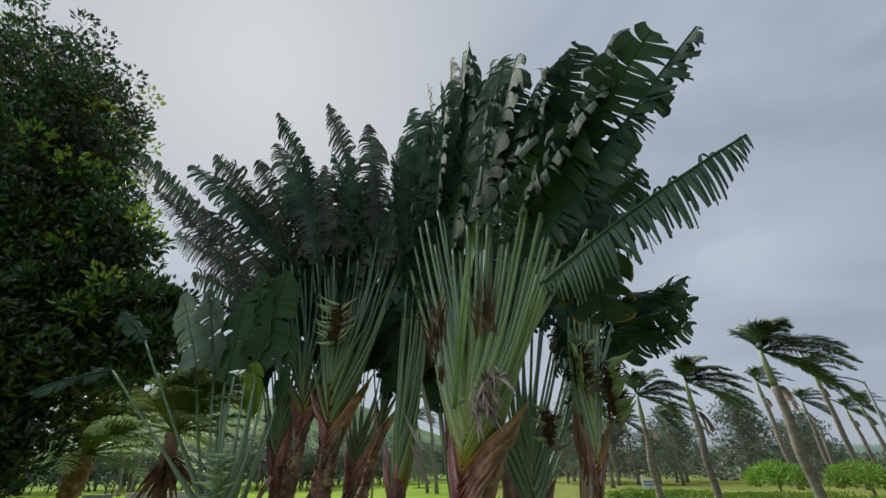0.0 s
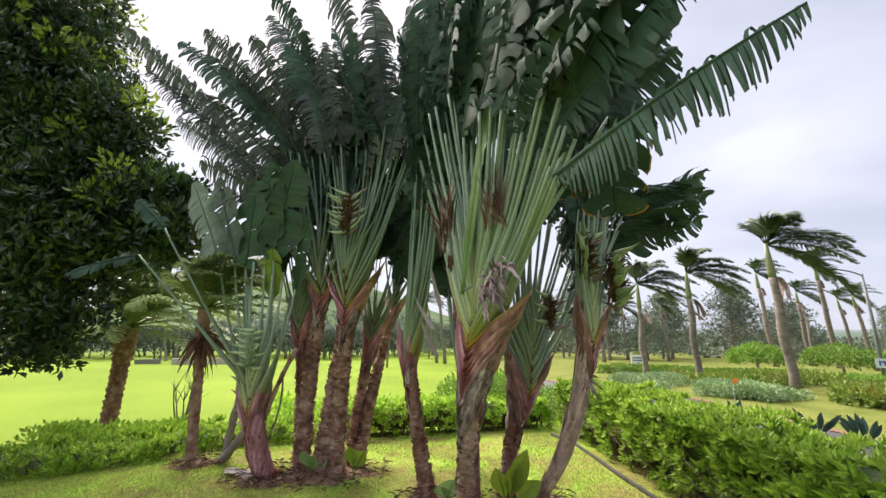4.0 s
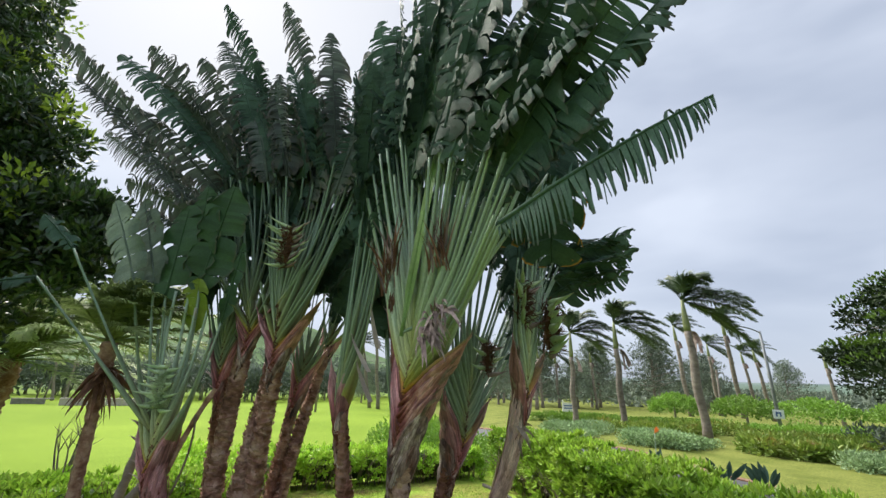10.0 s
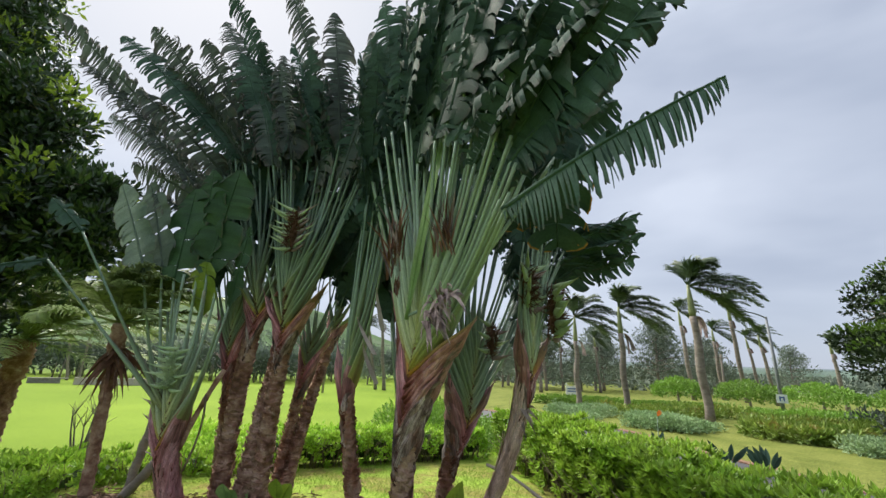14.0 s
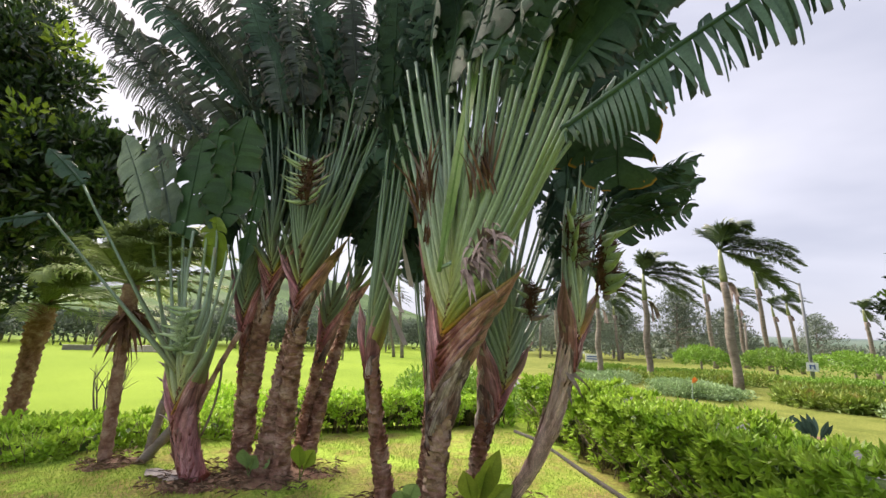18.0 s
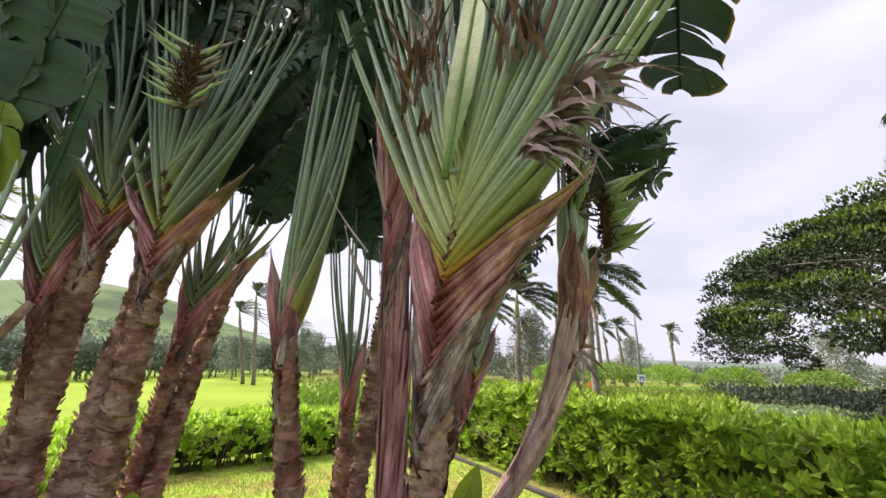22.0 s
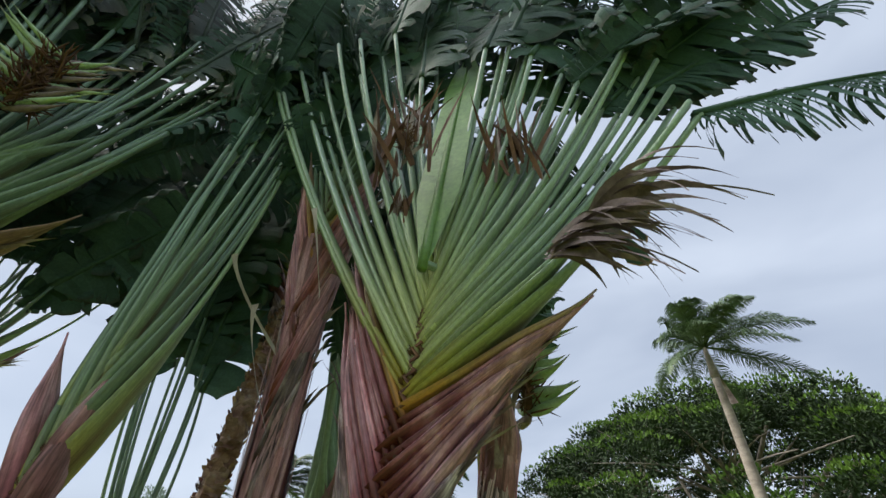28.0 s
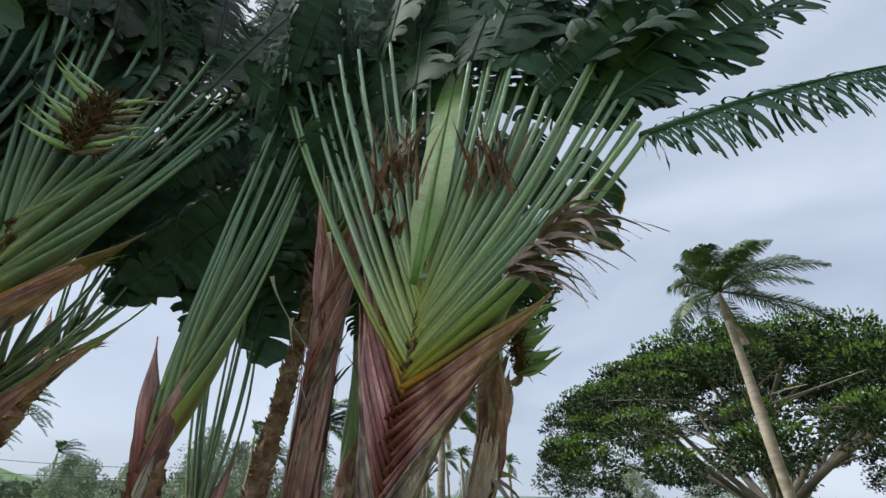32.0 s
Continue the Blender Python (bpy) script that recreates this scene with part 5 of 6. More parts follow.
def royal_palm(base, top, r0, label, group="royal palms along the drive", fronds=13, size=2.6, wind=Vector((0.9, 0.1, 0.0)), leaflets=32, sheath=True, shaft=1.3, fine=0.055, shaft_mat=None, hang=0.45):
    """A royal palm: pale trunk, green crownshaft and fronds combed over by the wind."""
    base, top = Vector(base), Vector(top)
    ob = thing("royal_palm", base, label, "palm tree", group)
    up = (top - base).normalized()
    neck = top - up * shaft
    geo = Geo()
    pts = [base.lerp(neck, k / 10) + Vector((0.05 * math.sin(k), 0, 0)) for k in range(11)]
    geo.tube(pts, [r0 * w for w in (1.25, 1.08, 1.0, 1.0, 1.03, 1.05, 1.02, 0.96, 0.9, 0.84, 0.78)], 10)
    part("trunk", geo, BARK_GREY, ob)
    geo = Geo()
    geo.tube([neck, neck + up * shaft * 0.15, neck + up * shaft * 0.6, top], [r0 * 0.82, r0 * 0.9, r0 * 0.62, r0 * 0.35], 9)
    part("crownshaft", geo, shaft_mat or SHAFT, ob, "" if shaft_mat else "smooth green crownshaft")
    if sheath:
        geo = Geo()
        q = neck + Vector((r0 * 0.6, 0, 0))
        for k in range(3):
            d = Vector((rnd(0.3, 0.8), rnd(-0.4, 0.4), -1)).normalized()
            pts = bezier(q, q + Vector((0.3, 0, 0.1)), q + d * rnd(0.6, 1.1), 4)
            geo.strip([p + Vector((0, 0.09, 0)) for p in pts], [p - Vector((0, 0.09, 0)) for p in pts])
        part("hanging_sheath", geo, DEAD, ob, "brown hanging leaf sheath")
    for k in range(fronds):
        a = k * 2.4 + rnd(-0.3, 0.3)
        rise = 1.7 - 2.1 * (k / fronds) + rnd(-0.15, 0.15)
        d = Vector((math.cos(a), math.sin(a), rise)).normalized()
        if wind.length > 0.6:
            e = radians(118 - 150 * ((k * 0.618) % 1.0))
            d = Vector((math.cos(e), rnd(-0.55, 0.55), math.sin(e))).normalized()
        length = size * rnd(0.85, 1.1)
        mid = top + d * length * 0.45 + wind * length * 0.10
        end = top + (d * 0.74 + wind * 0.42 + Vector((0, 0, (-0.34 if wind.length > 0.6 else -0.18) - 0.1 * (k / fronds)))) * length * 0.9
        geo = frond(bezier(top - up * 0.05, mid, end, 8), size * 0.19, leaflets, hang, wind * 0.45, fine, 0.03)
        part("frond", geo, FROND, ob)
    return ob


royal_palm((12.3, 15.5, ground_z(12.3, 15.5)), (12.0, 15.5, 5.3), 0.155, "tall royal palm with windswept fronds beside the drive", fronds=16, size=3.3, leaflets=70)
royal_palm((11.2, 19.4, ground_z(11.2, 19.4)), (11.1, 19.4, 4.8), 0.14, "royal palm with windswept fronds in the garden bed", fronds=15, size=3.1, leaflets=64)
royal_palm((9.45, 20.8, ground_z(9.45, 20.8)), (9.4, 20.8, 4.4), 0.13, "royal palm with hanging fronds in the garden bed", fronds=15, size=3.0, leaflets=64)
far_palm = royal_palm((25.0, 33.0, ground_z(25, 33)), (24.4, 33.0, 7.0), 0.16, "slender royal palm bent by the wind", fronds=14, size=3.0, leaflets=44)
for x, y, h, lean in ((30.2, 36.0, 6.3, 2), (29.8, 33.0, 8.2, -3), (29.6, 30.0, 5.3, -5), (30.9, 26.0, 4.6, -3), (-0.6, 45.0, 8.3, -2), (-1.5, 46.0, 6.8, -6), (4.5, 58.0, 6.5, -5), (15.0, 40.0, 5.5, 0), (17.5, 42.0, 5.2, 2), (21.0, 41.0, 5.4, -1), (13.0, 36.0, 6.0, 1), (36.0, 38.0, 6.0, -4), (-33.0, 50.0, 5.0, 6), (-35.5, 52.0, 5.4, -4), (24.0, 46.0, 6.5, 3)):
    k = h / (7.0 - ground_z(25, 33))
    copy_thing(far_palm, pose(x, y, ground_z(x, y), 0, lean, rnd(-25, 25)) @ Matrix.Diagonal((k ** 0.6, k ** 0.6, k, 1)))
royal_palm((11.15, 4.17, ground_z(11.15, 4.17)), (11.22, 4.05, 6.25), 0.115, "royal palm with a pale ringed trunk before the shade tree", fronds=24, size=2.9, wind=Vector((0.35, -0.35, -0.05)), leaflets=90, fine=0.022, shaft=0.9, shaft_mat=BARK_GREY, hang=1.1)
royal_palm((11.7, -1.2, ground_z(11.7, -1.2)), (11.6, -1.3, 6.3), 0.19, "royal palm at the edge of the garden", fronds=24, size=2.9, wind=Vector((0.35, -0.3, -0.05)), leaflets=90, fine=0.022, shaft=0.9, shaft_mat=BARK_GREY, hang=1.1)


def date_palm(base, top, r, label, fronds=22, size=2.0, shaggy=True, mat=None, name="date_palm"):
    base, top = Vector(base), Vector(top)
    ob = thing(name, base, label, "palm tree")
    geo = Geo()
    n = 34
    line = [base.lerp(top, k / n) for k in range(n + 1)]
    geo.tube(line, [r * (1.12 if k % 2 else 0.92) * (1.0 if k < n * 0.6 else 1 + 0.5 * (k / n - 0.6) / 0.3 if k < n * 0.9 else 1.3) for k in range(n + 1)], 14)
    for k, p in enumerate(geo.v):
        p = Vector(p)
        geo.v[k] = tuple(p + any_way() * r * 0.12)
    part("trunk", geo, mat or BARK_RED, ob)
    if shaggy:
        stubs = Geo()
        for k in range(150):
            f = random.random() ** 0.6
            a = rnd(0, 6.28)
            out = Vector((math.cos(a), math.sin(a), 0.7)).normalized()
            p = base.lerp(top, f) + out * r * (1.0 + 0.3 * max(0, f - 0.6))
            stubs.tube([p, p + out * r * 0.4], [r * 0.13, r * 0.05], 4)
        part("leaf_base_stubble", stubs, mat or BARK_RED, ob, kind="stuff")
    for k in range(fronds):
        a = k * 2.4
        rise = 2.8 - 2.9 * k / fronds
        d = Vector((math.cos(a) + 0.3, math.sin(a), rise)).normalized()
        length = size * rnd(0.8, 1.1)
        pts = bezier(top, top + d * length * 0.62, top + d * length * 0.78 + Vector((0.28 * size, 0, -0.26 * length)), 8)
        part("frond", frond(pts, size * 0.23, 66, 0.5, Vector((0.45, 0, 0)), 0.024), FIELD_FROND, ob)
    return ob


date_palm((-7.4, 9.3, ground_z(-7.4, 9.3)), (-7.3, 9.3, 1.75), 0.155, "stout date palm with a shaggy red-brown trunk in the field", 40, 2.5)
small = date_palm((-3.42, 5.8, ground_z(-3.42, 5.8)), (-3.5, 5.8, 2.0), 0.065, "slender palm with a brown skirt of dead leaves", 28, 1.45, False, BARK, "slender_palm")
dead_bunch(small, Vector((-3.45, 5.75, 1.62)), Vector((0.3, -0.2, -0.9)), 46, 0.36, "dead_frond", 0.8, HUSK)
for a, b, r in (((-3.05, 5.9, -0.1), (-2.88, 5.9, 0.95), 0.05), ((-3.1, 5.75, -0.1), (-2.62, 5.75, 0.5), 0.055)):
    geo = Geo()
    pts = [Vector(a).lerp(Vector(b), k / 8) + any_way() * 0.01 for k in range(9)]
    geo.tube(pts, [r * (1.1 if k % 2 else 0.92) for k in range(9)], 9)
    tagged(part("leaning_stem", geo, BARK_GREY), "bare grey palm stem leaning over the hedge", "palm stem")


# ---- broad-leaved trees ----
def limb(geo, a, b, r0, r1, bow=0.08, n=6):
    mid = (a + b) / 2 + any_way() * (b - a).length * bow
    pts = bezier(a, mid, b, n)
    geo.tube(pts, [r0 + (r1 - r0) * k / n for k in range(n + 1)], 7, cap=False)
    return pts


def clump(geo, c, r, n, size, flat=1.0, up=0.3):
    """Loose leaves over a rounded tuft."""
    for _ in range(n):
        d = any_way()
        rr = r * rnd(0.55, 1.05)
        p = c + Vector((d.x * rr, d.y * rr, d.z * rr * flat))
        way = (d + any_way() * 0.8 + Vector((0, 0, up))).normalized()
        side = way.cross(any_way()).normalized()
        geo.leaf(p, way, side, size * rnd(0.7, 1.3), size * 0.5 * rnd(0.8, 1.2), 0.1)


dark = thing("broadleaf_tree", (-9.9, 7.2, ground_z(-9.9, 7.2)), "dense dark broad-leaved tree with glossy oval leaves", "tree")
wood, crown, tips = Geo(), Geo(), Geo()
foot = Vector((-9.9, 7.2, ground_z(-9.9, 7.2) - 0.1))
fork = foot + Vector((0.1, 0, 1.9))
limb(wood, foot, fork, 0.26, 0.2)
LOBES = [(-6.6, 6.9, 5.9, 0.55), (-6.0, 6.9, 5.4, 0.5), (-7.3, 7.0, 6.5, 0.7), (-11, 7.5, 10.4, 1.9), (-8.85, 7.2, 9.6, 1.2), (-9.65, 7.6, 8.4, 1.9), (-8.25, 7.1, 8.2, 1.1), (-7.95, 7, 7.2, 1.2), (-9.05, 7, 6.4, 1.9), (-7.65, 7, 5.9, 0.9), (-8, 7, 4.6, 1.3), (-7, 6.9, 4.5, 1), (-7.1, 7, 3.5, 1.5), (-6.1, 6.9, 4.2, 0.85), (-5.9, 6.9, 3.5, 0.85), (-5.3, 7, 3.7, 0.6), (-8.9, 7.2, 4.6, 1.8), (-9, 7, 2.6, 1.6), (-5.05, 6.9, 4.2, 0.4), (-6.6, 6.9, 5.1, 0.5), (-7.06, 6.9, 2.05, 0.8), (-6.26, 6.9, 2.9, 0.6), (-6.75, 6.9, 1.41, 0.4), (-5.32, 6.9, 3.08, 0.6), (-4.9, 6.9, 3.6, 0.4), (-7.06, 6.9, 3.03, 1), (-6.02, 6.9, 3.77, 0.8)]
for x, y, z, r in LOBES:
    c = Vector((x, y, z))
    tip = limb(wood, fork, c, 0.09, 0.025, 0.12)
    for k in range(int(46 * r * r) + 12):
        d = any_way()
        p = c + d * r * rnd(0.4, 1.22)
        limb(wood, c + d * r * 0.2, p, 0.012, 0.004, 0.1, 2)
        fresh = random.random() < 0.16 and d.z > 0.0 and d.x > 0.2
        clump(tips if fresh else crown, p, 0.27, 46, 0.145, 0.8, 0.5)
part("trunk", wood, LIMB, dark)
part("crown", crown, DARK_LEAF, dark, smooth=False, kind="stuff")
part("fresh_foliage", tips, LIME_LEAF, dark, "yellow-green fresh shoots", smooth=False, kind="stuff")


def shade_tree(base, radius, height, label, k_size):
    """A wide umbrella-crowned shade tree with long spreading limbs."""
    base = Vector(base)
    ob = thing("shade_tree", base, label, "tree")
    wood, under, top = Geo(), Geo(), Geo()
    fork = base + Vector((0, 0, 1.6))
    limb(wood, base - Vector((0, 0, 0.3)), fork, 0.75, 0.55, 0.02)
    n = 15
    for k in range(n):
        a = 2 * math.pi * k / n + rnd(-0.15, 0.15)
        reach = radius * rnd(0.45, 0.75)
        p = fork + Vector((math.cos(a) * reach, math.sin(a) * reach, (height - 2.2) * rnd(0.35, 0.85)))
        path = limb(wood, fork, p, 0.22, 0.09, 0.14, 8)
        for j in range(7):
            b = a + rnd(-0.45, 0.45)
            far = radius * rnd(0.55, 1.0)
            rise = math.sqrt(max(0.0, 1 - (far / radius) ** 2))
            q = base + Vector((math.cos(b) * far, math.sin(b) * far, 2.6 + (height - 2.6) * (0.25 + 0.7 * rise) * rnd(0.75, 1.0)))
            limb(wood, path[rnd(0, 1) > 0.5 and 5 or 7], q, 0.07, 0.02, 0.14, 5)
    for k in range(190):
        a = 2.399963 * k + rnd(-0.2, 0.2)
        far = radius * math.sqrt((k + 0.5) / 190)
        rise = math.sqrt(max(0.0, 1 - (far / radius) ** 2.2))
        h = 1.8 + (height - 1.8) * (0.10 + 0.90 * rise)
        c = base + Vector((math.cos(a) * far, math.sin(a) * far, h - rnd(0.0, 1.5 if far < 0.8 * radius else 3.2)))
        r = rnd(1.0, 1.9)
        clump(under, c - Vector((0, 0, 0.35)), r, 520, 0.24, 0.42, 0.2)
        for _ in range(300):
            d = any_way()
            if d.z < 0.3:
                continue
            p = c + Vector((d.x * r, d.y * r, d.z * r * 0.5 - 0.1)) * rnd(0.85, 1.08)
            way = (d + any_way() * 0.8 + Vector((0, 0, 0.6))).normalized()
            top.leaf(p, way, way.cross(any_way()).normalized(), 0.22, 0.12, 0.1)
    for g in (wood, under, top):
        g.v = [tuple(base + (Vector(p) - base) * k_size) for p in g.v]
    part("limb_structure", wood, LIMB_SHADED, ob, "grey spreading limbs")
    part("lower_crown", under, CANOPY_SHADED, ob, smooth=False, kind="stuff")
    part("upper_crown", top, CANOPY_LIT, ob, "top leaves coloured lighter as if lit", smooth=False, kind="stuff")
    return ob


shade_tree((21.0, 6.2, ground_z(21.0, 6.2)), 13.2, 11.9, "huge spreading shade tree with an umbrella crown", 0.65)


def wispy_tree(base, height, width, label, n=60, mat=None, size=0.28):
    """A loose-crowned tree seen far off: trunk, limbs and many fine tufts."""
    base = Vector(base)
    ob = thing("far_tree", base, label, "tree", "trees beyond the garden")
    wood, crown = Geo(), Geo()
    top = base + Vector((rnd(-0.3, 0.6), 0, height))
    limb(wood, base - Vector((0, 0, 0.2)), top, height * 0.025, height * 0.006, 0.04)
    for k in range(n):
        f = rnd(0.22, 1.0)
        a = rnd(0, 6.28)
        out = width * 0.5 * math.sin(math.pi * (0.25 + 0.68 * f)) * rnd(0.2, 1.0)
        p = base.lerp(top, f)
        q = p + Vector((math.cos(a) * out + 0.15 * out, math.sin(a) * out, rnd(0.0, 0.1) * height))
        if k % 3 == 0:
            limb(wood, p - Vector((0, 0, 0.3)), q, height * 0.008, height * 0.002, 0.1, 3)
        clump(crown, q, width * rnd(0.09, 0.17), 46, size, 0.75, 0.3)
    part("trunk", wood, LIMB, ob)
    part("crown", crown, mat or FAR_HAZED_LEAF, ob, smooth=False, kind="stuff")
    return ob


random.seed(11)
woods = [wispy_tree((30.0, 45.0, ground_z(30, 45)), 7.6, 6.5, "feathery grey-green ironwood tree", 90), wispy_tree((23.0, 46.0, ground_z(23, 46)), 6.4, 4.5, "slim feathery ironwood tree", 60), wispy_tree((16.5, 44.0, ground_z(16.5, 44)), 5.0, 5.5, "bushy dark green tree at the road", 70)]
for x, y, k, w in ((47, 45, 0, 0.75), (38, 47, 2, 1.0), (20, 43, 2, 0.9), (12, 45, 1, 0.85), (26, 50, 2, 1.2), (34, 50, 1, 1.0), (42, 52, 2, 1.3), (9, 50, 2, 1.0), (4, 52, 1, 0.8), (14, 50, 0, 0.9), (18, 52, 1, 1.1), (6, 56, 2, 1.1), (-3, 58, 2, 1.0), (60, 28, 2, 1.2), (33, 40, 2, 0.7), (62, 20, 2, 1.1), (58, 12, 1, 1.1), (60, 2, 2, 1.2), (56, -8, 0, 1.0)):
    copy_thing(woods[k], pose(x, y, ground_z(x, y) - 0.1, 0, 0, rnd(0, 360)) @ Matrix.Scale(w * rnd(0.9, 1.1), 4))

belt, stems = Geo(), Geo()
for k in range(430):
    az = radians(rnd(-62, 14))
    r = rnd(66, 84)
    x, y = r * math.sin(az), r * math.cos(az)
    h = rnd(2.6, 4.6)
    z = ground_z(x, y)
    clump(belt, Vector((x, y, z + h * 0.72)), rnd(1.1, 2.0), 95, 0.55, 0.8, 0.3)
    if k % 3 == 0:
        stems.tube([(x, y, z - 0.2), (x + rnd(-0.3, 0.3), y, z + h * 0.7)], [0.12, 0.06], 4)
wood_belt = tagged(thing("distant_wood", (-30, 62, ground_z(-30, 62)), "dark belt of trees along the far side of the field", "wood"), kind="stuff")
part("crown", belt, FAR_WOOD, wood_belt, smooth=False, kind="stuff")
part("trunk", stems, LIMB, wood_belt, kind="stuff")
belt = Geo()
for k in range(900):
    az = radians(rnd(-30, 108))
    r = rnd(62, 170) if 0.2 < az < 0.7 else rnd(105, 190)
    x, y = r * math.sin(az), r * math.cos(az)
    clump(belt, Vector((x, y, ground_z(x, y) + 1.2)), rnd(1.6, 3.2), 56, 0.95, 0.7, 0.4)
scrub = tagged(thing("distant_scrub", (40, 70, ground_z(40, 70)), "scrub and trees on the far slopes, paled grey-green by painted haze", "scrub"), kind="stuff")
part("crown", belt, FAR_HAZED_LEAF, scrub, smooth=False, kind="stuff")


# ---- drive, lawn strip and garden beds ----
def ribbon(name, left, right, lift, material, label, category, kind="structure"):
    geo = Geo()
    n = 24

    def along(line, s):
        k = s * (len(line) - 1)
        i = min(int(k), len(line) - 2)
        a, b = Vector((*line[i], 0)), Vector((*line[i + 1], 0))
        return a.lerp(b, k - i)

    top_l, top_r = [], []
    for k in range(n + 1):
        a, b = along(left, k / n), along(right, k / n)
        top_l.append(Vector((a.x, a.y, ground_z(a.x, a.y) + lift)))
        top_r.append(Vector((b.x, b.y, ground_z(b.x, b.y) + lift)))
    drop = Vector((0, 0, -0.25))
    geo.strip(top_l, top_r)
    geo.strip([p + drop for p in top_l], top_l)
    geo.strip(top_r, [p + drop for p in top_r])
    return tagged(part(name, geo, material, smooth=False), label, category, kind=kind)


ROAD_R = [(4.4, 22.0), (5.45, 15.2), (7.1, 12.9), (7.25, 11.8), (7.15, 10.5), (7.2, 8.8), (7.4, 7.4), (7.8, 4.0), (8.4, -4.0)]
ROAD_L = [(x - 1.7, y - 0.8) for x, y in ROAD_R]
ribbon("road", ROAD_L, ROAD_R, 0.03, ASPHALT, "narrow wet asphalt drive behind the hedge", "drive")
ribbon("soil_edge", ROAD_R, [(x + 0.22, y + 0.1) for x, y in ROAD_R], 0.05, SOIL, "strip of bare red soil beside the drive", "soil")


def planting(name, outline, height, material, label, category, n, leaf, tuft=0.25, per=40):
    """A bed of low plants inside a four-cornered outline."""
    ob = thing(name, (*outline[0], ground_z(*outline[0])), label, category)
    geo = Geo()
    a, b, c, d = [Vector((*q, 0)) for q in outline]
    for _ in range(n):
        s, t = random.random(), random.random()
        p = a.lerp(b, s).lerp(d.lerp(c, s), t)
        h = height * (0.75 + 0.45 * noise.noise((p.x * 0.6, p.y * 0.6, 2)))
        clump(geo, Vector((p.x, p.y, ground_z(p.x, p.y) + h * 0.55)), tuft, per, leaf, max(0.35, h / tuft * 0.55), 0.5)
    part("foliage", geo, material, ob, smooth=False, kind="stuff")
    return ob


random.seed(5)
planting("silver_bed", [(6.6, 18.0), (7.3, 15.2), (9.2, 17.0), (8.2, 20.5)], 0.42, SILVER_LEAF, "bed of silvery green groundcover", "flower bed", 150, 0.10)
planting("silver_bed", [(7.9, 13.9), (9.3, 12.6), (11.2, 13.6), (9.4, 15.8)], 0.45, SILVER_LEAF, "mounded bed of silvery green groundcover", "flower bed", 170, 0.10)
planting("croton_bed", [(10.6, 11.9), (12.6, 10.9), (17.5, 13.5), (14.0, 15.5)], 0.5, TI_LEAF, "bed of yellow and reddish leafy shrubs on red soil", "flower bed", 260, 0.20, 0.3, 30)
planting("silver_bed", [(11.5, 10.1), (12.2, 8.2), (16.5, 8.6), (14.5, 11.0)], 0.4, SILVER_LEAF, "bed of silvery green groundcover", "flower bed", 190, 0.10)
planting("garden_hedge", [(7.9, 23.5), (9.6, 21.9), (17.5, 20.4), (17.0, 22.4)], 0.48, GARDEN_LEAF, "low bright hedge across the garden", "hedge", 420, 0.13, 0.3, 36)
planting("garden_hedge", [(17.5, 20.0), (18.5, 17.0), (30.0, 16.5), (30.0, 20.0)], 0.5, GARDEN_LEAF, "low bright hedge along the garden road", "hedge", 420, 0.14, 0.4, 34)
planting("garden_shrubs", [(9.0, 18.0), (10.8, 16.4), (16.5, 17.8), (14.0, 20.0)], 0.5, TI_LEAF, "mixed low shrubs between the palms", "shrubs", 160, 0.16, 0.3, 30)
planting("garden_shrubs", [(16.0, 14.8), (15.0, 6.0), (30.0, 4.0), (30.0, 15.0)], 0.8, FAR_WOOD, "mixed green shrubs below the shade tree", "shrubs", 380, 0.2, 0.55, 34)
for x, y, w in ((20.5, 22.5, 1.5), (24.0, 21.5, 1.7), (17.5, 24.5, 1.2), (27.5, 19.5, 1.6), (32.0, 17.0, 1.5)):
    geo, wood = Geo(), Geo()
    ob = thing("umbrella_shrub", (x, y, ground_z(x, y)), "rounded dark green umbrella shrub", "shrub", "rounded shrubs in the garden")
    limb(wood, Vector((x, y, ground_z(x, y))), Vector((x, y, ground_z(x, y) + 0.9)), 0.08, 0.05)
    for k in range(70):
        d = any_way()
        clump(geo, Vector((x + d.x * w, y + d.y * w, ground_z(x, y) + 0.7 + abs(d.z) * 0.8)), 0.35, 34, 0.18, 0.6, 0.5)
    part("stem", wood, LIMB, ob)
    part("crown", geo, GARDEN_LEAF, ob, smooth=False, kind="stuff")
planting("field_shrubs", [(-3.4, 7.6), (-1.0, 8.6), (-1.3, 9.6), (-4.0, 9.0)], 0.75, HEDGE_LEAF, "loose bright green shrubs at the edge of the field", "shrubs", 90, 0.10, 0.28, 34)
planting("field_shrubs", [(-0.2, 9.0), (2.4, 9.2), (2.6, 12.5), (0.2, 11.5)], 1.1, GARDEN_LEAF, "loose green shrubs behind the hedge", "shrubs", 210, 0.10, 0.32, 36)
planting("field_shrubs", [(-6.0, 6.0), (-4.2, 6.6), (-4.6, 7.6), (-6.2, 7.0)], 0.45, HEDGE_LEAF, "loose leafy shrubs behind the side hedge", "shrubs", 90, 0.10, 0.28, 34)

